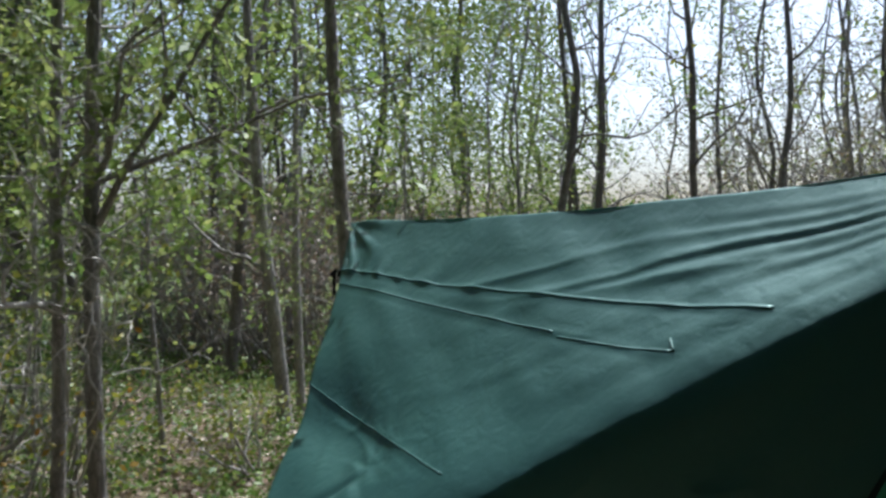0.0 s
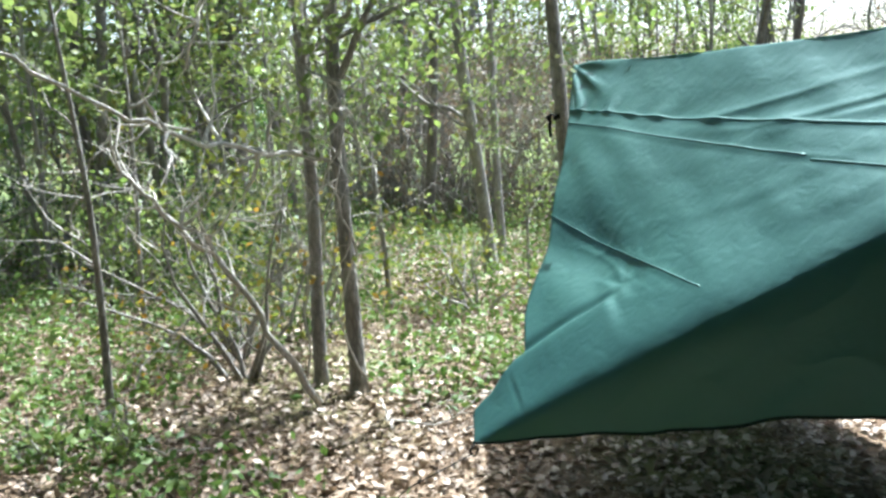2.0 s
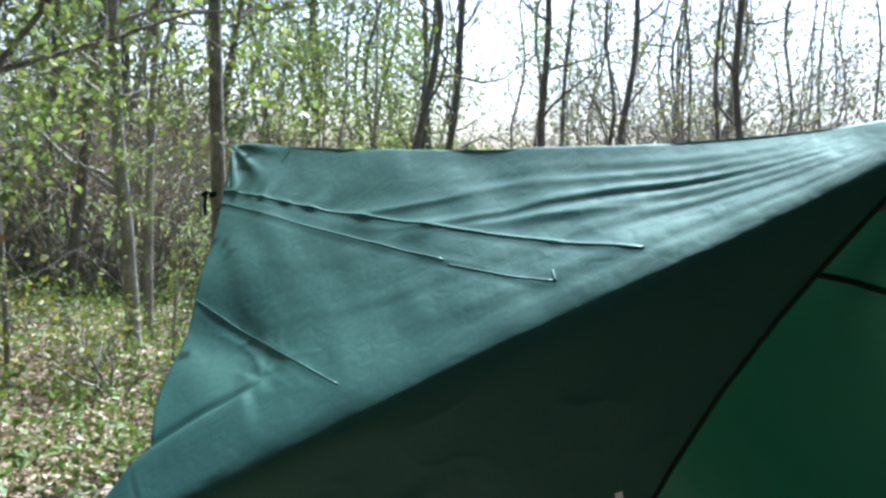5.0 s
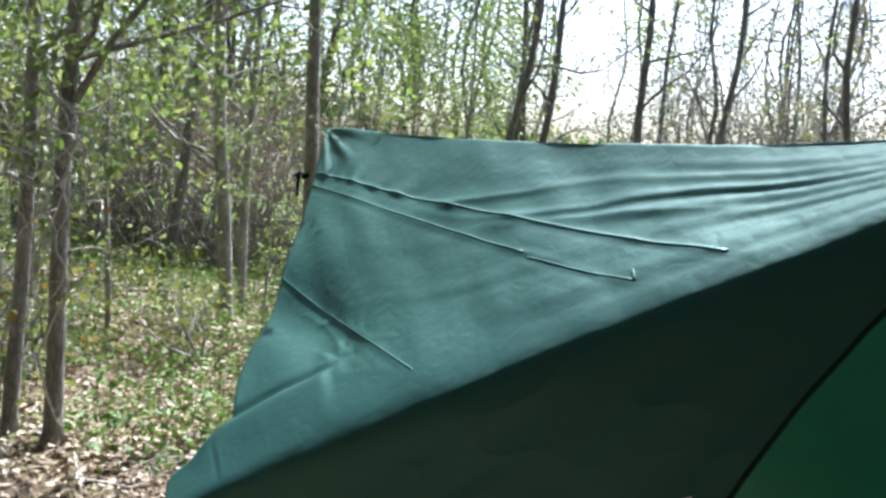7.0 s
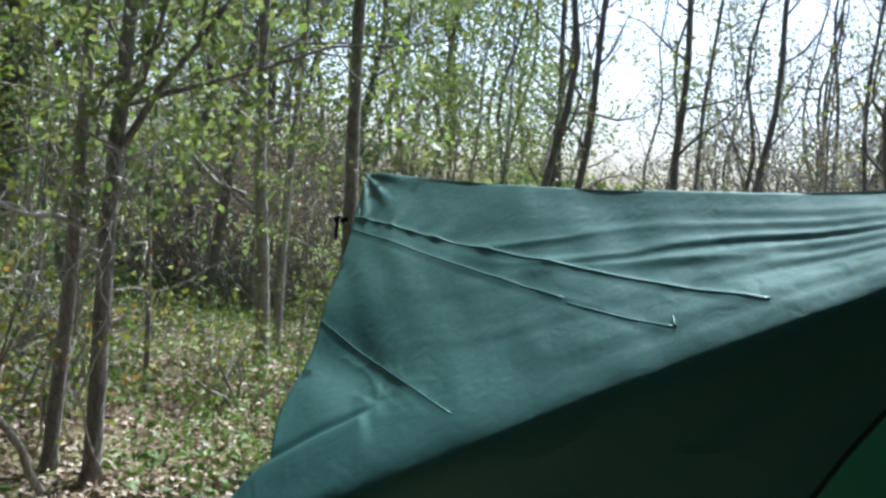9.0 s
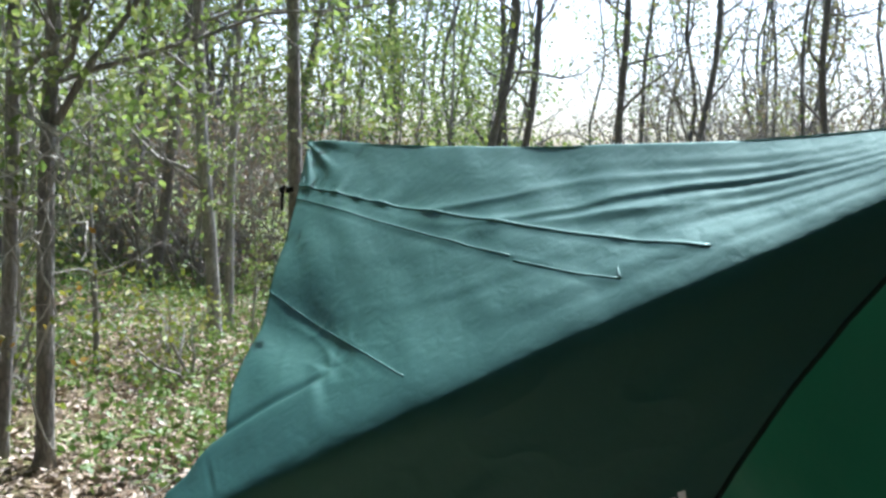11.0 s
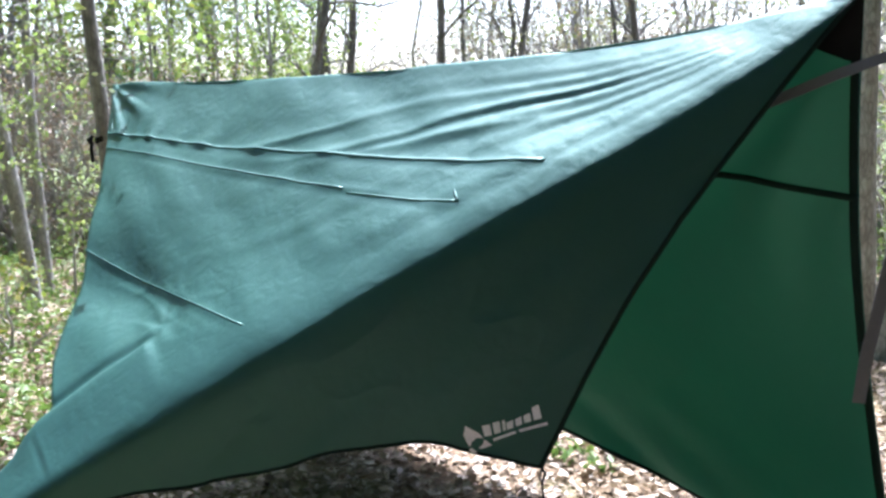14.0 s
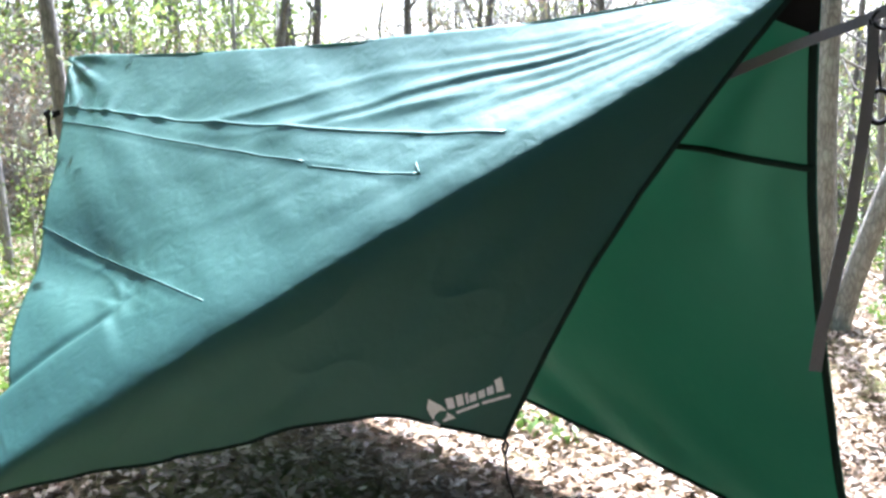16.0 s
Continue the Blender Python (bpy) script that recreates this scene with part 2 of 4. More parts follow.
# ------------------------------------------------------------------ tarp
FAR_PEAK = Vector((-0.515, 4.208, 1.626))
NEAR_PEAK = Vector((1.402, 1.601, 1.775))
LOW_FAR = Vector((-0.815, 2.425, 0.315))       # staked corner of the near side, far end
LOW_NEAR = Vector((0.695, 1.920, 0.501))      # loose corner of the near side, open end
ALONG = Vector((0.5923, -0.8057, 0))
ACROSS = Vector((-0.8057, -0.5923, 0))        # from the ridge to the near side
BACK_NEAR = FAR_PEAK + ALONG * 3.38 - ACROSS * 0.29
BACK_NEAR.z = 0.04
BACK_FAR = FAR_PEAK + ALONG * 0.55 - ACROSS * 0.85
BACK_FAR.z = 0.30


def softplus(d, w):
    return d if d > 6 * w else w * math.log1p(math.exp(d / w))


def ridge_sag(s):
    return 0.078 * max(0.0, math.sin(math.pi * min(1, max(0, s)) ** 1.6)) ** 0.6


N_TOP = (NEAR_PEAK - FAR_PEAK).cross(LOW_FAR - FAR_PEAK).normalized()
if N_TOP.z < 0:
    N_TOP = -N_TOP
KINK = FAR_PEAK + LOW_NEAR - LOW_FAR - NEAR_PEAK


def near_side(s, t):
    """The near side of the tarp: s along the ridge from the far end, t from ridge to hem."""
    # bowed edges
    s0 = s + (1 - s) ** 3 * (0.036 * math.sin(math.pi * min(1, t)) + 0.026 * math.exp(-((t - 0.80) / 0.06) ** 2) - 0.026 * math.exp(-((t - 0.945) / 0.035) ** 2))
    s0 = s0 - s ** 6 * 0.045 * math.sin(math.pi * t)
    t0 = t - t ** 5 * 0.075 * math.sin(math.pi * max(0, min(1, s)) ** 1.5) ** 1.2 * (1 + 0.35 * math.sin(9 * s + 0.6))
    d = s0 + t0 - 1
    belly = math.sin(math.pi * max(0, min(1, s0)))
    p = FAR_PEAK + (NEAR_PEAK - FAR_PEAK) * s0 + (LOW_FAR - FAR_PEAK) * t0 + KINK * softplus(d + 0.024 * belly, 0.007 + 0.042 * belly)
    # sag of the ridge
    p = p - Vector((0, 0, 1)) * ridge_sag(s) * (1 - t) ** 3
    # slack of the cloth between ridge and diagonal fold
    slack = max(0, min(1, t0 / max(1e-3, 1.03 - s0)))
    p = p - N_TOP * 0.035 * math.sin(math.pi * slack) * min(1, 1.6 * max(0, 1 - s0)) * min(1, 0.25 + 3 * max(0, s0))
    lit = 1 / (1 + math.exp(min(40, (d + 0.03) / 0.03)))
    # folds that fan out from the near peak
    away = max(1e-3, 1 - s0)
    k = t0 / away + 0.09 * noise.noise((s0 * 3.2, t0 * 4.0, 2.2))
    reach = min(1, max(0, away - 0.07) / 0.2) * math.exp(-(max(0, away - 0.36) / 0.30) ** 2)
    fan = 0.0
    for at_k, width, amp in ((0.17, 0.05, 0.004), (0.30, 0.03, 0.012), (0.40, 0.028, 0.019), (0.50, 0.045, 0.010), (0.60, 0.03, 0.015), (0.78, 0.05, 0.010)):
        fan += amp * (math.exp(-((k - at_k) / width) ** 2) - 0.5 * math.exp(-((k - at_k - width * 1.6) / width) ** 2))
    p = p + N_TOP * fan * 0.34 * reach * max(0.1, 0.75 + 1.1 * noise.noise((k * 6, s0 * 3.5, 6.6)))
    # oblique creases that run from the upper seam towards the ridge
    oblique = t0 + 0.36 * s0 + 0.02 * noise.noise((s0 * 5, t0 * 7, 1.4))
    sharp = max(0.0, 1 - 4.5 * abs(noise.noise((oblique * 13, s0 * 1.6, 8.3)))) ** 1.5
    p = p + N_TOP * 0.008 * sharp * math.exp(-((t0 - 0.165 - 0.05 * s0) / 0.07) ** 2) * math.exp(-((s0 - 0.45) / 0.27) ** 4)
    # short pleats below the far peak
    r = math.hypot(s0 * 3.2, t0 * 1.9)
    ang = math.atan2(t0 * 1.9, s0 * 3.2 + 1e-6)
    pleat = math.sin(ang * 12 + 0.7) * 0.5 + 0.5
    p = p + N_TOP * 0.014 * (pleat ** 2) * math.exp(-((r - 0.20) / 0.15) ** 2) * (1 if t0 < 0.17 else math.exp(-((t0 - 0.17) / 0.02) ** 2))
    # gathers that rise from the upper seam, and the raised line of each seam
    upper = 0.166 + 0.131 * s + 0.02 * s * s - 0.022 * s ** 3
    up_by = upper - t
    if -0.03 < up_by < 0.12 and s0 < 0.5:
        for at_s, width, tilt, amp in ((0.045, 0.010, 0.05, 0.010), (0.085, 0.009, 0.15, 0.008), (0.115, 0.008, 0.2, 0.012), (0.165, 0.012, 0.35, 0.009), (0.215, 0.016, 0.5, 0.013), (0.31, 0.02, 0.8, 0.007)):
            x = (s0 - at_s - tilt * max(0, up_by)) / (width * (1 + 8 * max(0, up_by)))
            p = p + N_TOP * 0.6 * amp * (math.exp(-x * x) - 0.45 * math.exp(-(x - 1.6) ** 2)) * math.exp(-(max(0, up_by) / 0.05) ** 2) * math.exp(-(max(0, -up_by) / 0.008) ** 2)
    for line, end in ((upper, 0.72), (0.208 + 0.2 * s + 0.06 * s * s, 0.585), (0.484 + 0.36 * s + 0.08 * s * s, 0.32)):
        x = (t - line) / 0.009
        if abs(x) < 4 and s0 < end:
            pucker = 0.8 + 0.5 * noise.noise((s0 * 38, line * 5, 3.3))
            p = p + N_TOP * 0.0022 * pucker * (math.exp(-x * x) - 0.5 * math.exp(-(x - 1.7) ** 2)) * min(1, (end - s0) * 20)
    # crease from the bowed edge up to the sewn pull tab
    ax, ay, bx, by = 0.05, 0.81, 0.175, 0.66
    ux, uy = (bx - ax) * 3.2, (by - ay) * 2.0
    ln = math.hypot(ux, uy)
    qx, qy = (s0 - ax) * 3.2, (t0 - ay) * 2.0
    al = (qx * ux + qy * uy) / ln
    ac = (qx * uy - qy * ux) / ln
    along = math.exp(-(max(0, al - ln) / 0.05) ** 2) * math.exp(-(max(0, -al) / 0.2) ** 2)
    p = p + N_TOP * along * (0.016 / (1 + math.exp(max(-40, min(40, ac / 0.012)))) * math.exp(-(max(0, -ac) / 0.14) ** 2) - 0.013 * math.exp(-((ac - 0.02) / 0.018) ** 2))
    # crumpled star round the sewn pull tab
    dx, dy = (s0 - 0.19) * 3.2, (t0 - 0.615) * 2.0
    rad, turn = math.hypot(dx, dy), math.atan2(dy, dx)
    p = p + N_TOP * (0.003 * math.sin(3 * turn + 0.4) + 0.008 * noise.noise((1.3 * math.cos(turn), 1.3 * math.sin(turn), rad * 7))) * math.exp(-((rad - 0.08) / 0.09) ** 2)
    crumple = max(0.0, 1 - 4.0 * abs(noise.noise((s0 * 19 + t0 * 5, t0 * 9 - s0 * 4, 4.7)))) ** 1.6 + 0.7 * max(0.0, 1 - 4.0 * abs(noise.noise((s0 * 11 - t0 * 9, t0 * 13, 1.9)))) ** 1.6
    p = p + N_TOP * 0.004 * crumple * math.exp(-(((s0 - 0.17) * 3.2) / 0.24) ** 2 - (((t0 - 0.56) * 2.0) / 0.17) ** 2)
    # hollow between the tab and the seams, and the tuck by the low corner
    p = p - N_TOP * 0.050 * math.exp(-(((s0 - 0.12) * 3.2) / 0.30) ** 2 - (((t0 - 0.555) * 2.0) / 0.17) ** 2)
    x, y = (s0 - 0.055) * 3.2 - 1.1 * (t0 - 0.88) * 2.0, (t0 - 0.88) * 2.0
    p = p - N_TOP * 0.004 * (math.exp(-(x / 0.016) ** 2) - 0.6 * math.exp(-((x - 0.03) / 0.016) ** 2)) * math.exp(-(y / 0.045) ** 2)
    # loose waves of the cloth
    q = Vector((s * 3.3, t * 2.0, 0.0))
    p = p + N_TOP * (0.016 * noise.noise(q * 1.7) + 0.006 * noise.noise(q * 5.0 + Vector((3, 1, 0)))) * (0.3 + 0.7 * lit)
    # faint hanging folds on the steep part
    if d > 0:
        p = p + N_TOP * 0.028 * min(1, d * 5) * math.sin(26 * s + 5 * t) * noise.noise(Vector((s * 4, t * 2, 5)))
        drape = max(0.0, 1 - 3.5 * abs(noise.noise((s * 7 - t * 4, t * 5 + s * 3, 2.6)))) ** 2
        p = p + N_TOP * 0.004 * min(1, d * 8) * drape
    return p


def far_side(s, t):
    ridge = FAR_PEAK.lerp(NEAR_PEAK, s) - Vector((0, 0, ridge_sag(s)))
    t0 = t - t ** 5 * 0.07 * math.sin(math.pi * s)
    s0 = s - s ** 6 * 0.018 * math.sin(math.pi * t)
    low = BACK_FAR.lerp(BACK_NEAR, s0)
    p = ridge.lerp(low, t0) + (NEAR_PEAK - FAR_PEAK) * (s0 - s) * (1 - t0)
    bulge = -ACROSS * 0.05 * math.sin(math.pi * t) * math.sin(math.pi * s)
    k = (1 - s) / max(0.05, t)
    folds = 0.012 * math.sin(k * 17) * math.exp(-t * 2.2) * min(1, t * 5) + 0.015 * noise.noise((s * 4.5, t * 3, 9)) + 0.02 * noise.noise((s * 9 - t * 6, t * 2 + s * 3, 4)) * t
    below = t - (0.10 + 0.19 * (s - 0.2) / 0.5 if s < 0.7 else 0.195 + 0.35 * (s - 0.7))
    if below > 0:
        folds += 0.007 * math.sin(s * 74 + 2.5 * noise.noise((s * 9, 1.0, 0.5))) * math.exp(-(below / 0.16) ** 2) * min(1, below * 30)
    return p + bulge - ACROSS * folds


def sheet(f, nu, nv, thick, material, name):
    """A cloth sheet of real thickness over the unit square of f."""
    g = [[f(i / nu, j / nv) for i in range(nu + 1)] for j in range(nv + 1)]
    m = Mesh()
    for side in (0, 1):
        for j in range(nv + 1):
            for i in range(nu + 1):
                a = g[j][min(i + 1, nu)] - g[j][max(i - 1, 0)]
                b = g[min(j + 1, nv)][i] - g[max(j - 1, 0)][i]
                n = a.cross(b)
                n = n.normalized() if n.length > 1e-9 else Vector((0, 0, 1))
                m.v.append(g[j][i] + n * (thick / 2 if side else -thick / 2))
    w, h = nu + 1, (nu + 1) * (nv + 1)
    for j in range(nv):
        for i in range(nu):
            q = (j * w + i, j * w + i + 1, (j + 1) * w + i + 1, (j + 1) * w + i)
            m.f.append(tuple(reversed(q)))
            m.f.append(tuple(h + x for x in q))
    rim = [i for i in range(w)] + [j * w + nu for j in range(1, nv + 1)] + [nv * w + i for i in range(nu - 1, -1, -1)] + [j * w for j in range(nv - 1, 0, -1)]
    for a, b in zip(rim, rim[1:] + rim[:1]):
        m.f.append((a, b, h + b, h + a))
    return m.data(name, material)


def normal_of(f, s, t):
    e = 0.01
    a = f(min(1, s + e), t) - f(max(0, s - e), t)
    b = f(s, min(1, t + e)) - f(s, max(0, t - e))
    return a.cross(b).normalized()


def seam_on(f, pts, width, thick, material, name, out=1.0, lift=0.001):
    """A sewn band that follows f along the polyline pts in (s, t)."""
    line, sides = [], []
    for (s0, t0), (s1, t1) in zip(pts, pts[1:]):
        n = max(2, int(110 * math.hypot(s1 - s0, t1 - t0)) + 2)
        for i in range(n):
            line.append((s0 + (s1 - s0) * i / n, t0 + (t1 - t0) * i / n))
    line.append(pts[-1])
    p3 = [f(s, t) + normal_of(f, s, t) * out * lift for s, t in line]
    nr = [normal_of(f, s, t) for s, t in line]
    for i in range(len(p3)):
        d = (p3[min(i + 1, len(p3) - 1)] - p3[max(i - 1, 0)]).normalized()
        sides.append(d.cross(nr[i]))
    m = Mesh()
    m.ribbon(p3, width, thick, lambda i: sides[i])
    return m.data(name, material)


def build_tarp():
    tarp = new("tarp")
    tarp.location = (0.2, 2.9, 0)
    back = Matrix.Translation((-0.2, -2.9, 0))

    def add(name, data, label="", parent=None):
        data.transform(back)
        return part(name, data, parent or tarp, label)

    near = add("near_panel", sheet(near_side, 250, 220, 0.0012, TARP, "near_panel"))
    far = add("far_panel", sheet(far_side, 90, 60, 0.0012, TARP, "far_panel"), "backlit green inner face of the tarp")
    up = 1.0 if normal_of(near_side, 0.3, 0.3).z > 0 else -1.0
    for pts, w in (([(0.0, 0.166), (0.26, 0.200), (0.5, 0.236), (0.69, 0.258)], 0.012),
                   ([(0.0, 0.208), (0.27, 0.262), (0.44, 0.308)], 0.007), ([(0.445, 0.318), (0.53, 0.334), (0.585, 0.338)], 0.007),
                   ([(0.0, 0.484), (0.15, 0.538), (0.31, 0.603)], 0.006)):
        add("seam", seam_on(near_side, pts, w, 0.002, SEAM, "seam", up, 0.0008), "", near)
    add("seam", seam_on(near_side, [(0.583, 0.316), (0.587, 0.340)], 0.005, 0.003, SEAM, "seam", up, 0.003), "", near)
    inn = 1.0 if normal_of(far_side, 0.5, 0.5).dot(ACROSS) > 0 else -1.0
    add("seam", seam_on(far_side, [(0.2, 0.10), (0.7, 0.195), (0.9, 0.255), (0.999, 0.30)], 0.018, 0.004, HEM, "seam", inn, 0.003), "dark sewn seam", far)
    add("hem", seam_on(near_side, [(0.009, 0.16 * t / 8) for t in range(9)], 0.012, 0.0025, SEAM, "hem", up, 0.0), "", near)
    add("hem", seam_on(near_side, [(s / 12, 0.996) for s in range(13)], 0.010, 0.004, HEM, "hem", up, 0.0), "dark hem", near)
    add("hem", seam_on(near_side, [(0.997, t / 12) for t in range(13)], 0.014, 0.004, HEM, "hem", up, 0.0), "dark hem", near)
    add("hem", seam_on(far_side, [(0.995, t / 12) for t in range(13)], 0.022, 0.004, HEM, "hem", inn, 0.0), "dark hem", far)
    add("hem", seam_on(far_side, [(s / 12, 0.994) for s in range(13)], 0.016, 0.004, HEM, "hem", inn, 0.0), "dark hem", far)
    # dark corner patch inside the near peak
    m = Mesh()
    n = 8
    for j in range(n + 1):
        for i in range(n + 1):
            s, t = 1 - 0.085 * (1 - j / n) * i / n, 0.005 + 0.10 * j / n
            m.v.append(far_side(s, t) + normal_of(far_side, s, t) * inn * 0.005)
    for j in range(n):
        for i in range(n):
            m.f.append((j * (n + 1) + i, j * (n + 1) + i + 1, (j + 1) * (n + 1) + i + 1, (j + 1) * (n + 1) + i))
    add("corner_patch", m.data("corner_patch", BLACK), "black reinforcing corner patch", far)

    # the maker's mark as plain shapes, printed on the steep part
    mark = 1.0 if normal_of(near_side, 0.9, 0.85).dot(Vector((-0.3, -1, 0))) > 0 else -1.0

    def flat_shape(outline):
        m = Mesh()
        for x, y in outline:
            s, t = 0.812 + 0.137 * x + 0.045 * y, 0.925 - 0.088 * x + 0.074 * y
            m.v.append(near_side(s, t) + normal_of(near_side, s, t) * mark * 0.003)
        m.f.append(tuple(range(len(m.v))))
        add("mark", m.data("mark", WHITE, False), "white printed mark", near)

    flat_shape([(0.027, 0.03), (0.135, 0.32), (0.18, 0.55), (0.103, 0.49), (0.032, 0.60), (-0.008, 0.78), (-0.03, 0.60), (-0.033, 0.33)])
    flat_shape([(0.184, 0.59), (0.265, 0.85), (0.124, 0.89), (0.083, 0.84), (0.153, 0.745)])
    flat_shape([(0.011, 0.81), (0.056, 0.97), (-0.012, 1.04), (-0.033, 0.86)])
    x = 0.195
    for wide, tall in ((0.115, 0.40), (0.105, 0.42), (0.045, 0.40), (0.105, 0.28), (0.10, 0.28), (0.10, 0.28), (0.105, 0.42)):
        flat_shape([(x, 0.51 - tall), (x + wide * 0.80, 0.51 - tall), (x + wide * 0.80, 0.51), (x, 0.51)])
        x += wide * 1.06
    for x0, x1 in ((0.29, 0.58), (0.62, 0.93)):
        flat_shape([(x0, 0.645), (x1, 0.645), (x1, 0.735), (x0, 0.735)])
    # webbing loops at the low corners
    for p in (LOW_FAR, LOW_NEAR, BACK_NEAR):
        m = Mesh()
        m.tube([p, p + Vector((-0.012, -0.008, -0.02)), p + Vector((0.0, 0.0, -0.045)), p + Vector((0.014, 0.01, -0.02)), p], [0.004] * 5, 6)
        add("corner_loop", m.data("corner_loop", BLACK), "black webbing loop")
    tagged(tarp, "green nylon tarp pitched as a shelter between trees", "tarp")
    return tarp


build_tarp()


def cord(name, pts, r, material, label, category):
    m = Mesh()
    o = Vector(pts[0])
    m.tube([Vector(p) - o for p in pts], [r] * len(pts), 6)
    ob = new(name, m.data(name, material))
    ob.location = o
    return tagged(ob, label, category)


# ------------------------------------------------------------------ trees
def wobble(base, lean, height, steps, amp, seed):
    pts = []
    for i in range(steps + 1):
        z = height * i / steps
        w = amp * min(1, z / 1.5)
        pts.append(Vector((base[0] + lean[0] * z + w * noise.noise((z * 0.45, seed, 0.3)),
                           base[1] + lean[1] * z + w * noise.noise((z * 0.45, seed, 9.3)), z - 0.06 if i == 0 else z)))
    return pts


def grow(m, tips, start, way, length, radius, level, rng, droop=0.0, kids=3, sides=5):
    steps = 5
    pts, d, p = [start.copy()], way.normalized(), start.copy()
    for i in range(steps):
        d = (d + Vector(rng.normal(0, 0.26, 3)) + Vector((0, 0, 0.06 - droop))).normalized()
        p = p + d * length / steps
        pts.append(p.copy())
    m.tube(pts, [radius * (1 - 0.8 * i / steps) for i in range(steps + 1)], sides, False)
    tips += pts[2:]
    if level > 0:
        for _ in range(kids):
            i = int(rng.integers(1, steps))
            side = Vector(rng.normal(0, 1, 3))
            side = (side - d * side.dot(d)).normalized()
            grow(m, tips, pts[i], (d * 0.7 + side * 0.9), length * rng.uniform(0.4, 0.65), radius * 0.5 * (1 - 0.6 * i / steps), level - 1, rng, droop, kids, 4)


def build_tree(name, base, lean, dia, height, seed, bark, leaf=None, leaves=0, leaf_size=0.07, first=0.35, limbs=10,
               label="", group="", spread=0.25, wob=0.12, level=1, reach=0.26):
    """A tapered trunk with limbs and a crown of single leaves."""
    rng = np.random.default_rng(seed)
    tree = new(name)
    x, y = base
    tree.location = (x, y, ground_z(x, y) if abs(x) < 22 and -10 < y < 24 else 0)
    pts = wobble((0, 0), lean, height, 16, wob, seed * 1.7)
    radii = []
    for i in range(17):
        f = i / 16
        r = dia / 2 * (1 - 0.85 * f ** 1.2)
        if i == 0:
            r *= 1.45
        radii.append(r)
    pts.insert(1, pts[0].lerp(pts[1], 0.28))
    radii.insert(1, dia / 2 * 1.06)
    m = Mesh()
    m.tube(pts, radii, 10)
    part("trunk", m.data("trunk", bark), tree)
    tips = []
    for i in range(limbs):
        f = first + (1 - first) * (i + rng.uniform(0, 0.8)) / limbs
        j = min(15, int(f * 16)) + 1
        a = rng.uniform(0, 2 * math.pi)
        way = Vector((math.cos(a), math.sin(a), rng.uniform(0.25, 0.9)))
        lm = Mesh()
        grow(lm, tips, pts[min(j, len(pts) - 2)], way, height * reach * rng.uniform(0.6, 1.1) * (1.1 - 0.5 * f), dia * 0.22 * (1.1 - 0.75 * f), level, rng)
        part("limb", lm.data("limb", bark), tree)
    if leaf and leaves:
        tips = np.array([tuple(p) for p in tips])
        # leaves gather in clumps round some of the twigs
        clumps = tips[rng.integers(0, len(tips), max(12, leaves // 26))]
        pl = clumps[rng.integers(0, len(clumps), leaves)] + rng.normal(0, spread, (leaves, 3)) * np.array([1, 1, 0.7])
        part("crown", leaves_data("crown", pl, rng.uniform(0.6, 1.3, leaves) * leaf_size, leaf, rng), tree)
    return tagged(tree, label, "tree", group)


# the trees round the tarp
SUPPORT = build_tree("tree", (-0.574, 4.90), (-0.04, 0.0), 0.092, 8.0, 3, BARK, LEAF, 250, 0.06, 0.45, 9, "slender rough-barked tree that holds the tarp's far end", wob=0.05)
VINED = build_tree("tree", (-1.71, 4.05), (0.006, 0.0), 0.088, 7.5, 5, BARK, LEAF, 2000, 0.06, 0.22, 14, "grey tree trunk wound with a dead vine", wob=0.10)
SLIM = build_tree("tree", (-1.97, 4.17), (0.03, 0.0), 0.078, 7.0, 7, BARK, LEAF, 1600, 0.06, 0.22, 13, "slim grey tree beside the vined trunk", wob=0.10)
LIMBED = build_tree("tree", (-1.39, 7.20), (-0.065, 0.0), 0.115, 7.0, 11, BARK, LEAF, 900, 0.065, 0.22, 12, "grey-brown tree with a dead lower limb", wob=0.14)
build_tree("tree", (-1.39, 7.95), (-0.01, 0), 0.085, 6.5, 13, BARK, LEAF, 700, 0.06, 0.3, 9, "thin grey sapling behind a thicker tree")
build_tree("tree", (-3.21, 11.75), (0.035, 0), 0.14, 8, 17, BARK_DARK, LEAF, 1500, 0.075, 0.3, 10, "dark slender trunk by the thicket")
build_tree("tree", (-2.54, 9.97), (0.105, 0), 0.13, 7.5, 19, BARK_DARK, LEAF, 1200, 0.07, 0.3, 10, "dark leaning trunk by the thicket")
build_tree("tree", (-5.33, 10.73), (0.01, 0), 0.44, 10, 23, BARK_DARK, LEAF_DARK, 9500, 0.085, 0.14, 18, "thick dark tree with dense green leaves", spread=0.34)
build_tree("tree", (-2.78, 3.37), (-0.016, 0), 0.045, 2.6, 29, BARK, LEAF, 120, 0.05, 0.35, 7, "thin bare sapling on the leaf litter", wob=0.12, reach=0.3)

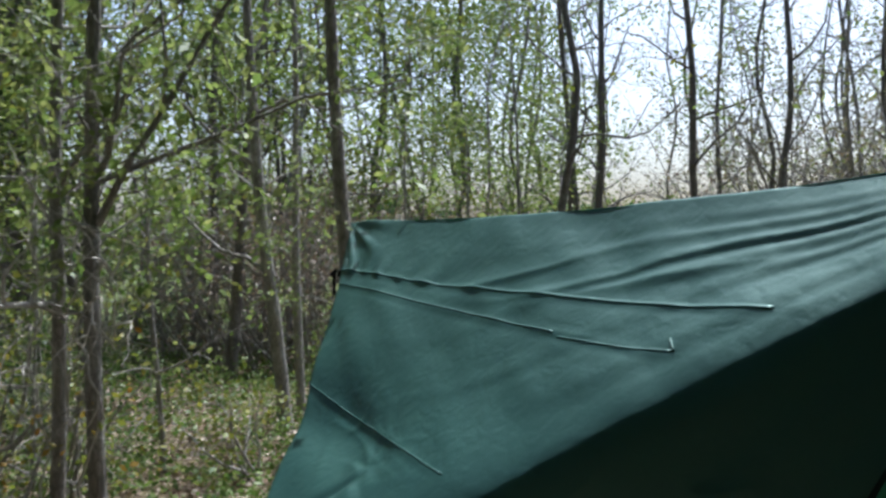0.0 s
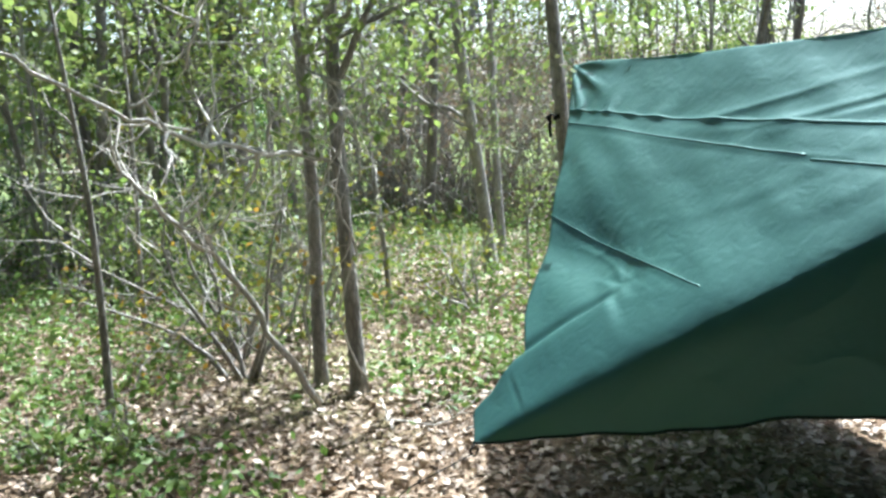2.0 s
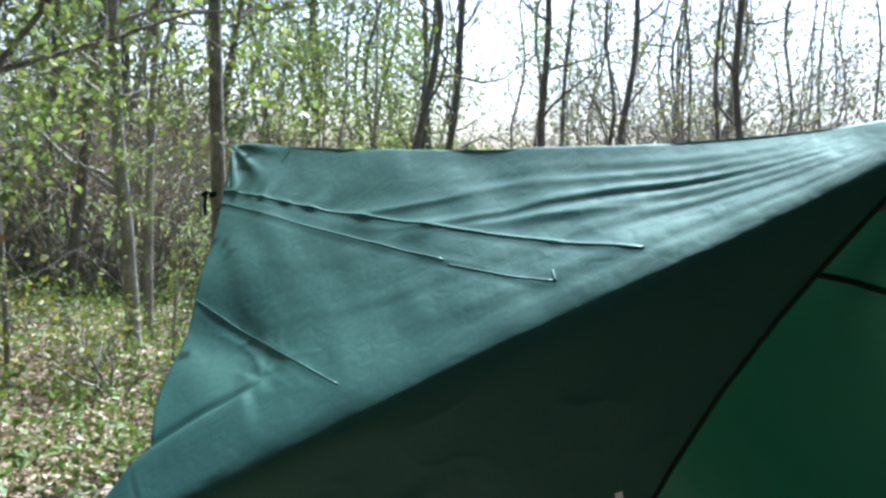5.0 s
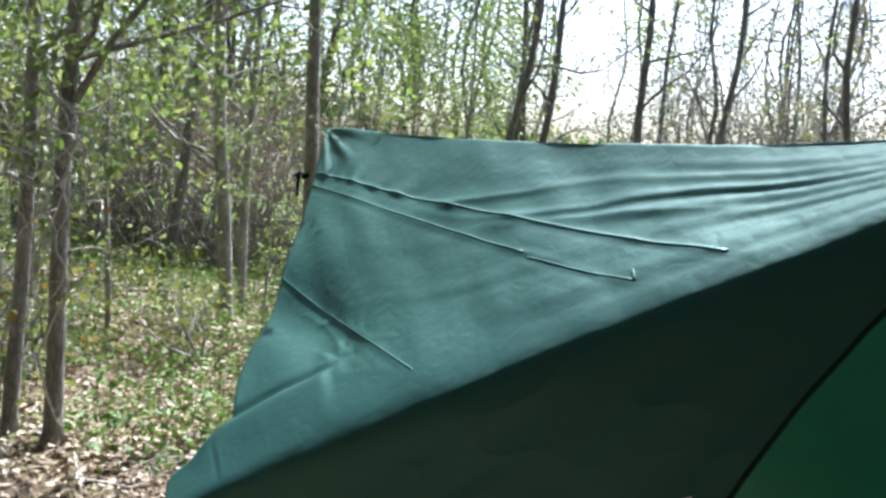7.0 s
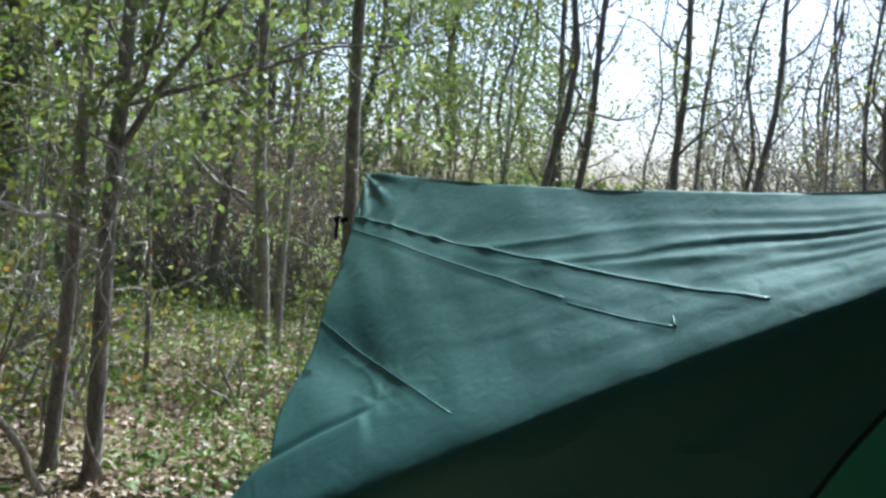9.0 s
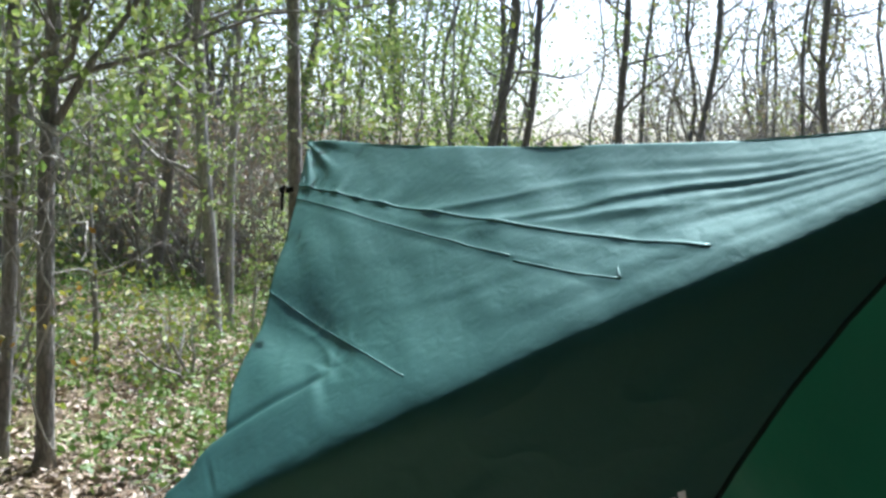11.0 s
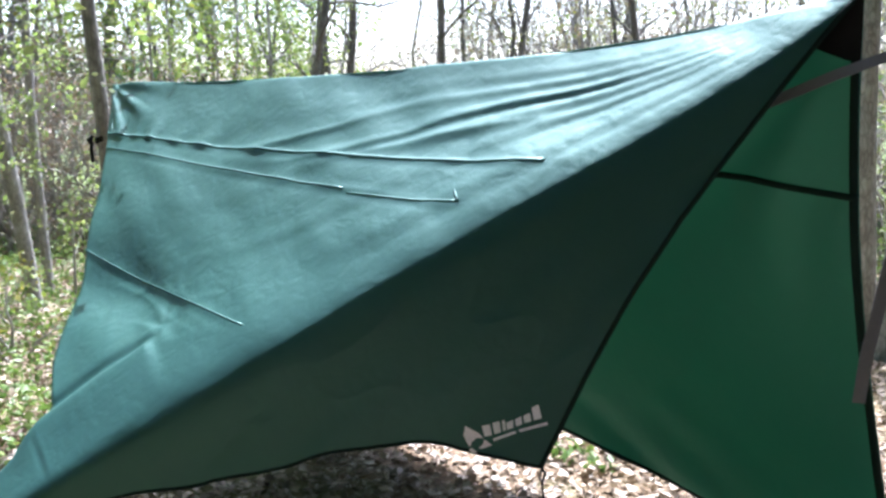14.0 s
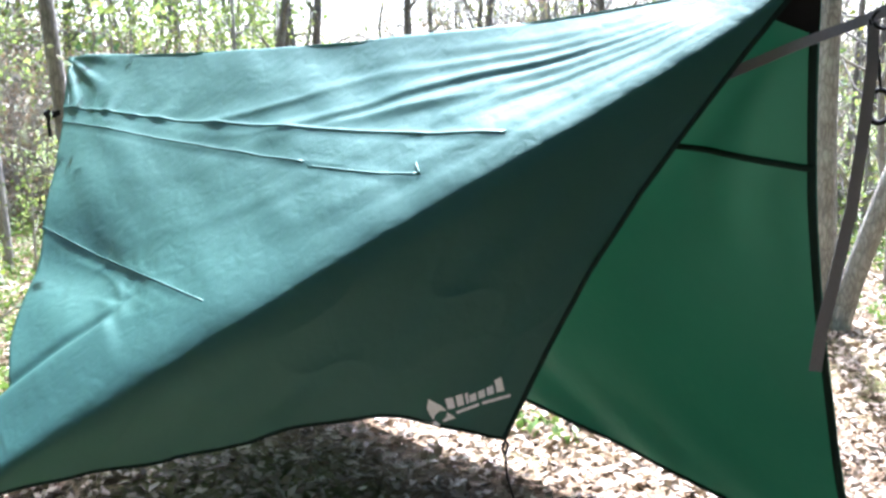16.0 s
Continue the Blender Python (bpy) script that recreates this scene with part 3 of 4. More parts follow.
# trees of the wood's edge: base, lean, width, height, seed, bare
EDGE = [
    ((2.00, 12.48), (0.05, 0), 0.22, 10, 31, 1), ((2.05, 13.1), (-0.06, 0), 0.19, 10, 33, 0),
    ((3.20, 11.15), (-0.02, 0), 0.20, 10, 37, 1), ((4.50, 14.95), (0.04, 0), 0.17, 10, 39, 1),
    ((4.92, 12.68), (-0.03, 0), 0.20, 11, 41, 1), ((7.05, 15.05), (-0.02, 0), 0.15, 10, 43, 1),
    ((5.80, 11.20), (-0.05, 0), 0.12, 9, 47, 1), ((0.65, 17.6), (-0.09, 0), 0.16, 10, 53, 0),
    ((-0.25, 14.7), (-0.15, 0), 0.12, 9, 59, 0), ((-2.45, 13.5), (-0.05, 0), 0.14, 9, 61, 0),
    ((4.66, 8.40), (-0.06, 0.02), 0.15, 9, 67, 1), ((3.72, 4.09), (-0.03, 0.022), 0.175, 7, 71, 1),
]
for (bx, by), ln, wd, hh, sd, bare in EDGE:
    if by < 5:
        build_tree("tree", (bx, by), ln, wd, hh, sd, BARK, None, 0, 0.06, 0.5, 7, "pale blotched tree trunk beside a leaning trunk", wob=0.04)
    elif bare:
        build_tree("tree", (bx, by), ln, wd * 0.58, hh, sd, BARK_DARK, LEAF, 260, 0.07, 0.2, 14, "tall slim tree almost bare of leaves", "bare trees at the wood's edge", wob=0.22, level=2, reach=0.2)
    else:
        build_tree("tree", (bx, by), ln, wd * 0.58, hh, sd, BARK_DARK, LEAF, 2600, 0.08, 0.2, 14, "slim tree with fresh spring leaves", "leafy trees at the wood's edge", wob=0.22, level=1)
build_tree("tree", (3.77, 4.04), (0.2, -0.19), 0.145, 5, 73, BARK, None, 0, 0.06, 0.5, 5, "grey trunk leaning out over the litter", wob=0.04)
NEAR_TREE = build_tree("tree", (2.16, 0.56), (0.0, 0.0), 0.20, 8, 79, BARK, None, 0, 0.06, 0.5, 12, "tree that holds the tarp's near end, its unseen crown added for shade", wob=0.03, reach=0.32)
# unseen crown, added overhead to shade the ground in front of the tarp
rc = np.random.default_rng(80)
shade_crown = rc.normal(0, 1, (11000, 3))
shade_crown *= (rc.uniform(0.2, 1, (11000, 1)) / np.linalg.norm(shade_crown, axis=1)[:, None])
part("crown", leaves_data("crown", shade_crown * np.array([3.4, 1.55, 1.2]) + np.array([-0.7, 1.55, 6.2]), rc.uniform(0.10, 0.20, 11000), LEAF, rc), NEAR_TREE)

# patterns for the wood behind, copied over the ground
PATTERNS = {
    "leafy": [build_tree("tree", (-4 + 2 * i, 19 + i), (0.03 * (i - 1), 0.02), 0.06 + 0.022 * i, 8.5 + i, 101 + i, BARK_DARK if i % 2 else BARK, LEAF if i != 2 else LEAF_YELLOW,
                         3000 if i != 2 else 1800, 0.107, 0.10, 16, "slim woodland tree in fresh green leaf", "leafy woodland trees", wob=0.45, level=1, spread=0.3) for i in range(4)],
    "bare": [build_tree("tree", (6 + 2 * i, 17 + i), (0.04 * (i - 1), 0.02), 0.06 + 0.022 * i, 8.5 + i, 131 + i, BARK_DARK if i else BARK, LEAF_YELLOW,
                        260, 0.07, 0.15, 15, "thin woodland tree with few leaves", "bare woodland trees", wob=0.45, level=2, reach=0.18) for i in range(3)],
    "young": [build_tree("sapling", (-6 - i, 8 + i), (0.05 * (i - 1), 0.03), 0.035 + 0.012 * i, 3.6 + 0.6 * i, 151 + i, BARK, LEAF,
                         900, 0.06, 0.15, 11, "young sapling with light green leaves", "saplings", level=1, spread=0.16, reach=0.22) for i in range(3)],
}


def low_branches(tree, count, low, high, seed, leaf, leaves, length=0.75, way_x=0.0):
    """Thin leafy twigs that leave the trunk near the eye's height."""
    rng = np.random.default_rng(seed)
    tips = []
    for _ in range(count):
        a = rng.uniform(0, 2 * math.pi)
        m = Mesh()
        grow(m, tips, Vector((0, 0, rng.uniform(low, high))), Vector((math.cos(a) + way_x, math.sin(a) * 0.6, rng.uniform(0.0, 0.7))), length * rng.uniform(0.6, 1.2), 0.008, 2, rng, 0.03, 3, 4)
        part("limb", m.data("limb", BARK), tree)
    tips = np.array([tuple(p) for p in tips])
    clumps = tips[rng.integers(0, len(tips), max(8, leaves // 9))]
    pl = clumps[rng.integers(0, len(clumps), leaves)] + rng.normal(0, 0.055, (leaves, 3))
    part("crown", leaves_data("crown", pl, rng.uniform(0.6, 1.35, leaves) * 0.058, leaf, rng), tree)


low_branches(VINED, 9, 1.15, 2.5, 401, LEAF, 620)
low_branches(SLIM, 9, 1.2, 2.5, 403, LEAF, 620, 0.8, -0.2)
low_branches(LIMBED, 5, 1.6, 2.8, 405, LEAF, 130, 0.9)
rs = np.random.default_rng(8)


def scatter(kind, count, box, low=0.8, high=1.15):
    x0, x1, y0, y1 = box
    for _ in range(count):
        src = PATTERNS[kind][int(rs.integers(len(PATTERNS[kind])))]
        x, y, a, s = rs.uniform(x0, x1), rs.uniform(y0, y1), rs.uniform(0, 360), rs.uniform(low, high)
        copy_thing(src, pose(x, y, ground_z(x, y) if abs(x) < 22 and y < 24 else -0.02, 0, 0, a) @ Matrix.Diagonal((s, s, s, 1)))


scatter("leafy", 26, (-13, -2.5, 11, 22))
scatter("leafy", 13, (-3.5, 3.5, 14, 23))
scatter("leafy", 15, (-11, -4.2, 5, 10))
scatter("bare", 8, (-7, 2, 10, 20))
scatter("bare", 30, (4.5, 17, 12, 24))
scatter("bare", 5, (2.4, 4.5, 17, 24))
scatter("leafy", 6, (6, 18, 17, 24))
scatter("young", 8, (-8, -2.6, 6.5, 12))
scatter("young", 5, (-1, 2.5, 9, 13))
scatter("bare", 16, (4.6, 12, 4.4, 11))
for x, y, a, s, i in ((-2.7, 5.5, 20, 0.7, 1), (-2.0, 5.9, 130, 0.75, 2), (-3.5, 5.0, 250, 0.8, 1), (-1.0, 6.4, 80, 0.6, 0), (-3.2, 7.6, 310, 1.0, 2)):
    copy_thing(PATTERNS["young"][i], pose(x, y, ground_z(x, y), 0, 0, a) @ Matrix.Diagonal((s, s, s, 1)))
# unseen trees added behind and beside the camera to cut down sky light
scatter("leafy", 6, (-12, 10, -10, -3.5))
scatter("young", 4, (-9, 7, -8, -3.5))
scatter("leafy", 3, (-14, -7, -4, 5))


# ------------------------------------------------------------------ shrubs and thickets
def build_shrub(base, width, height, seed, leaf, leaves, size, label, twigs=16):
    rng = np.random.default_rng(seed)
    shrub = new("shrub")
    shrub.location = (*base, ground_z(*base))
    tips = []
    for i in range(twigs):
        m = Mesh()
        a, r = rng.uniform(0, 2 * math.pi), rng.uniform(0, width * 0.3)
        start = Vector((r * math.cos(a), r * math.sin(a), -0.03))
        way = Vector((math.cos(a) * 0.35, math.sin(a) * 0.35, 1))
        grow(m, tips, start, way, height * rng.uniform(0.6, 1.05), 0.012 + 0.004 * height, 2, rng, 0.03, 3, 4)
        part("stem", m.data("stem", BARK), shrub)
    tips = np.array([tuple(p) for p in tips])
    pl = tips[rng.integers(0, len(tips), leaves)] + rng.normal(0, 0.09, (leaves, 3))
    pl = pl if height > 0.5 else tips[rng.integers(0, len(tips), leaves)] * 0.7 + rng.normal(0, 0.04, (leaves, 3))
    pl[:, 2] = np.abs(pl[:, 2])
    part("foliage", leaves_data("foliage", pl, rng.uniform(0.6, 1.3, leaves) * size, leaf, rng), shrub)
    return tagged(shrub, label, "shrub")


for i, (bx, by, wd, hh) in enumerate(((-2.9, 11.2, 1.6, 3.0), (-1.9, 10.6, 1.6, 2.7), (-1.1, 10.9, 1.4, 2.4), (-2.3, 12.4, 2.0, 3.3), (-0.6, 11.8, 1.5, 2.1), (-3.8, 12.3, 1.4, 2.6))):
    build_shrub((bx, by), wd, hh, 201 + i, LEAF_BROWN, 2600, 0.05, "brown thicket of dead twigs and withered leaves", 18)
for i, (bx, by, wd, hh) in enumerate(((-4.3, 6.3, 1.2, 1.1), (-3.6, 6.9, 1.2, 0.9), (-5.2, 7.3, 1.4, 1.5), (-6.2, 8.5, 1.6, 1.8), (-4.6, 8.8, 1.3, 1.2), (-7.2, 7.2, 1.6, 2.2))):
    build_shrub((bx, by), wd, hh, 221 + i, LEAF_DARK if i % 2 else LEAF, 1100, 0.06, "low green bush among the leaf litter", 10)
for i, (bx, by, wd, hh) in enumerate(((-2.66, 3.22, 0.22, 0.26), (-2.86, 3.0, 0.22, 0.22), (-2.5, 3.02, 0.2, 0.16))):
    build_shrub((bx, by), wd, hh, 231 + i, LEAF, 170, 0.045, "small leafy green plant on the leaf litter", 8)
for i, (bx, by, wd, hh) in enumerate(((-2.62, 4.55, 0.5, 1.55), (-2.35, 5.1, 0.6, 1.35), (-1.25, 5.6, 0.4, 0.8))):
    build_shrub((bx, by), wd, hh, 241 + i, LEAF_YELLOW, 460, 0.05, "spindly bush with yellow-green leaves", 6)
for i, (bx, by, wd, hh) in enumerate(((-11.5, 14.5, 2.2, 1.9), (-9.6, 15.2, 2.4, 2.1), (-7.8, 14.4, 2.2, 1.7), (-6.2, 15.4, 2.2, 2.0), (-4.8, 14.6, 2.0, 1.6), (-8.6, 12.6, 1.8, 1.5), (-6.4, 12.2, 1.8, 1.3))):
    build_shrub((bx, by), wd, hh, 311 + i, LEAF_BROWN if i % 2 else LEAF_DARK, 1500, 0.075, "dull low brush at the edge of the field", 12)
build_shrub((-2.42, 4.2), 0.35, 1.45, 251, LEAF_AUTUMN, 280, 0.05, "spindly bush with yellow and rust-tinted leaves", 6)
for i, (bx, by, wd, hh) in enumerate(((4.7, 14.4, 2.0, 4.6), (5.8, 13.6, 2.2, 5.2), (7.2, 13.0, 2.4, 5.6), (9.0, 12.8, 2.4, 5.0), (10.8, 12.2, 2.6, 4.6), (6.4, 16.5, 2.4, 5.4), (8.4, 15.6, 2.6, 6.0), (12.4, 11.4, 2.6, 4.8), (3.2, 19, 1.4, 2.2), (2.6, 16, 1.0, 1.6))):
    build_shrub((bx, by), wd, hh, 261 + i, LEAF_GREY if i % 3 else LEAF_BROWN, 2600, 0.065, "tall tangled grey-green brush at the wood's edge", 15)
for i, (bx, by, wd, hh) in enumerate(((6.4, 6.6, 1.6, 2.2), (8.2, 6.0, 1.8, 2.6), (7.4, 8.8, 1.8, 2.4), (9.8, 8.4, 2.0, 2.8), (5.6, 8.3, 1.4, 1.7), (10.5, 6.0, 2.0, 3.0))):
    build_shrub((bx, by), wd, hh, 281 + i, LEAF_BROWN if i % 3 else LEAF, 1300, 0.055, "grey-brown brush beyond the open end", 14)


# ------------------------------------------------------------------ litter, weeds, far woods
def near_spots(n, rng, y1=9.5):
    out = []
    while len(out) < n:
        y = 0.4 + (y1 - 0.4) * rng.uniform() ** 0.8
        x = rng.uniform(-0.75 * y - 1.2, 1.2 * y + 1.2)
        out.append((x, y))
    return np.array(out)


rg = np.random.default_rng(12)
spots = near_spots(98000, rg)
z = np.array([ground_z(x, y) for x, y in spots])
pl = np.column_stack([spots, z + rg.uniform(0.003, 0.03, len(z))])
tagged(new("fallen_leaves", leaves_data("fallen_leaves", pl, 0.020 + 0.046 * rg.uniform(0, 1, len(z)) ** 1.3, LITTER, rg, 0.72, 0.5, 0.6)), "dry brown fallen leaves covering the ground", "leaf litter", kind="stuff")
spots = near_spots(105000, rg, 13)
dens = np.array([noise.noise((x * 0.8, y * 0.8, 2.0)) + 0.35 * noise.noise((x * 3, y * 3, 5.0)) + 0.06 * (y - 4) + (-0.14 if x < -1.4 and y < 4.2 else 0) + (0.22 if y > 4.6 else 0) - (0.4 if -0.7 < x - (y - 2.5) * 0.1 and y < 6 else 0) for x, y in spots])
spots = spots[dens > -0.07]
z = np.array([ground_z(x, y) for x, y in spots])
pl = np.column_stack([spots, z + rg.gamma(2.0, 0.05, len(z))])
tagged(new("weeds", leaves_data("weeds", pl, rg.uniform(0.028, 0.068, len(z)), WEED, rg, 0.35, 0.3, 0.55)), "low green weeds growing through leaf litter", "weeds", kind="stuff")
n = 16000
a = rg.uniform(0, 2 * math.pi, n)
r = rg.uniform(48, 62, n)
top = np.array([2.2 + 2.6 * (0.5 + noise.noise((math.cos(q) * 9, math.sin(q) * 9, 1.0))) for q in a])
pl = np.column_stack([np.cos(a) * r, np.sin(a) * r, rg.uniform(0, 1, n) ** 0.8 * top])
tagged(new("far_woods", leaves_data("far_woods", pl, rg.uniform(0.5, 1.25, n), LEAF_DARK, rg)), "distant woods beyond the field", "woods", kind="stuff")

# unseen dense leaf masses, added behind and beside the camera to block sky light
n = 21000
pl = np.column_stack([rg.uniform(-13, 13, n), rg.uniform(-9, -2.6, n), 11 * rg.uniform(0, 1, n) ** 0.9])
high = pl[:, 2] > 4.5
pl[high, 1] += rg.uniform(0, 2.4, high.sum())
left = np.column_stack([rg.uniform(-13, -7.0, 6200), rg.uniform(-4, 3.5, 6200), 10 * rg.uniform(0, 1, 6200) ** 0.9])
right = np.column_stack([rg.uniform(6.0, 12, 6200), rg.uniform(-4, 2.2, 6200), 10 * rg.uniform(0, 1, 6200) ** 0.9])
# high layer of leaves added to keep sun off the masses behind
shade_roof = np.column_stack([rg.uniform(-10, 12, 12000), rg.uniform(-8, 4.3, 12000), rg.uniform(8.6, 11.5, 12000)])
pl = np.concatenate([pl, left, right, shade_roof])
n = len(pl)
tagged(new("shade_woods", leaves_data("shade_woods", pl, rg.uniform(0.29, 0.68, n), LEAF_DARK, rg)), "unseen leaf mass added around the camera to block light", "woods", kind="stuff")

# ------------------------------------------------------------------ straps, cords, dead branches
def build_strap():
    strap = new("hammock_strap")
    strap.location = (1.454, 1.507, 1.62)
    m = Mesh()
    m.ribbon([(-0.75, 0.87, -0.42), (-0.22, 0.25, -0.13), (-0.10, 0.12, -0.055), (0, 0, 0), (0.3, -0.4, 0.24), (0.62, -0.87, 0.52)], 0.027, 0.003, (0.15, 0.1, 1))
    part("webbing", m.data("webbing", WEBBING, False), strap)
    m = Mesh()
    pts = [(0.012, -0.012, 0.0), (0.0, -0.03, -0.10), (-0.012, -0.03, -0.28), (-0.03, -0.03, -0.45), (-0.065, -0.03, -0.62), (-0.09, -0.025, -0.75), (-0.098, -0.02, -0.86)]
    m.ribbon(pts, 0.031, 0.003, lambda i: Vector((0.8 - 0.12 * i * (i < 4), -0.35 + 0.2 * (i < 4), 0)))
    part("loose_end", m.data("loose_end", WEBBING, False), strap)
    m = Mesh()
    m.tube([(0.03 + 0.02 * math.cos(q), -0.03 - 0.018 * math.cos(q), 0.022 * math.sin(q)) for q in [k * math.pi / 8 for k in range(17)]], [0.005] * 17, 6, False)
    part("buckle", m.data("buckle", BLACK), strap, "black ring buckle")
    m = Mesh()
    m.tube([(0.0, -0.01, 0.0), (0.03, -0.02, -0.10), (0.036, -0.025, -0.165)], [0.004] * 3, 6)
    m.tube([(0.036 + 0.022 * math.cos(q), -0.025 - 0.018 * math.cos(q), -0.205 + 0.04 * math.sin(q)) for q in [k * math.pi / 8 for k in range(17)]], [0.007] * 17, 7, False)
    part("hanging_ring", m.data("hanging_ring", BLACK), strap, "black ring on a short loop")
    tagged(strap, "grey webbing hammock strap with a loose end", "strap")


build_strap()


def build_tree_wrap(centre, radius, name="tree_strap"):
    wrap = new(name)
    wrap.location = centre
    m = Mesh()
    m.ribbon([(radius * math.cos(q), radius * math.sin(q), 0.006 * math.sin(3 * q)) for q in [k * math.pi / 10 for k in range(21)]], 0.03, 0.003, (0, 0, 1))
    part("band", m.data("band", BLACK, False), wrap)
    m = Mesh()
    m.ribbon([(-0.055, -0.03, 0.0), (-0.062, -0.035, -0.05), (-0.058, -0.035, -0.12)], 0.02, 0.004, (0.8, -0.5, 0))
    part("tail", m.data("tail", BLACK, False), wrap)
    m = Mesh()
    m.tube([(-0.05, -0.03, 0.02), (-0.07, -0.04, 0.0), (-0.055, -0.035, -0.025)], [0.012, 0.017, 0.01], 7)
    part("knot", m.data("knot", BLACK), wrap)
    tagged(wrap, "black strap knotted round the tree trunk", "strap")


build_tree_wrap((-0.628, 4.9, 1.36), 0.043)
build_tree_wrap((2.16, 0.56, 2.14), 0.105)
cord("ridge_cord", [FAR_PEAK, (-0.57, 4.5, 1.64), (-0.62, 4.85, 1.66)], 0.003, CORD, "thin pale cord from tarp to tree", "cord")
cord("ridge_cord", [NEAR_PEAK, (1.75, 1.1, 1.80), (2.09, 0.65, 1.83)], 0.003, CORD, "thin pale cord from tarp to tree", "cord")
cord("guyline", [LOW_FAR + Vector((0, 0, -0.03)), (-1.05, 2.40, 0.16), (-1.25, 2.38, -0.02)], 0.0025, BLACK, "dark guyline from tarp corner to the ground", "cord")
cord("guyline", [LOW_NEAR + Vector((0, 0, -0.04)), (0.71, 1.94, 0.38), (0.75, 1.98, 0.28), (0.72, 2.06, -0.01)], 0.003, BLACK, "loose dark guyline hanging from tarp corner", "cord")


def dead_branch(name, pts, radii, twigs, seed, label, wood=DEADWOOD):
    rng = np.random.default_rng(seed)
    m = Mesh()
    o = Vector(pts[0])
    pts = [Vector(p) - o for p in pts]
    fine = []
    for a, b in zip(pts, pts[1:]):
        for i in range(4):
            fine.append(a.lerp(b, i / 4) + Vector(rng.normal(0, 0.012, 3)))
    fine.append(pts[-1])
    n = len(fine)
    m.tube(fine, [radii[0] + (radii[1] - radii[0]) * i / (n - 1) for i in range(n)], 7)
    b = new(name)
    b.location = o
    part("stem", m.data("stem", wood), b)
    tips = []
    for i in range(twigs):
        tw = Mesh()
        p = fine[int(rng.integers(n // 3, n))]
        grow(tw, tips, p, Vector(rng.normal(0, 1, 3)) + Vector((-0.3, 0, 0.3)), rng.uniform(0.25, 0.55), radii[1] * 0.8 + 0.003, 1, rng, 0.05, 2, 5)
        part("twig", tw.data("twig", wood), b)
    return tagged(b, label, "branch")


dead_branch("dead_branch", [(-1.84, 3.78, 0.0), (-2.02, 3.66, 0.38), (-2.2, 3.6, 0.72), (-2.45, 3.5, 1.02), (-2.61, 3.41, 1.24)], (0.022, 0.008), 14, 301, "bleached dead branch leaning from the ground")
dead_branch("dead_branch", [(-3.3, 2.6, 1.95), (-2.67, 2.84, 1.72), (-2.4, 3.0, 1.52), (-2.12, 3.18, 1.38), (-2.0, 3.6, 1.30), (-1.92, 4.17, 1.25)], (0.008, 0.012), 13, 303, "bleached dead limb caught on the grey tree")
dead_branch("dead_vine", [(-1.66, 4.0, 0.02), (-1.78, 3.97, 0.4), (-1.64, 3.97, 0.75), (-1.78, 3.97, 1.1), (-1.65, 3.98, 1.45), (-1.8, 3.95, 1.7), (-1.9, 3.9, 2.1)], (0.007, 0.004), 7, 305, "dry pale vine twisting up the trunk")
dead_branch("dead_branch", [(-1.52, 7.1, 1.25), (-1.9, 7.05, 1.55), (-2.3, 7.0, 1.95), (-2.7, 6.95, 2.5)], (0.012, 0.006), 2, 307, "dead limb slanting up from the tree", BARK)

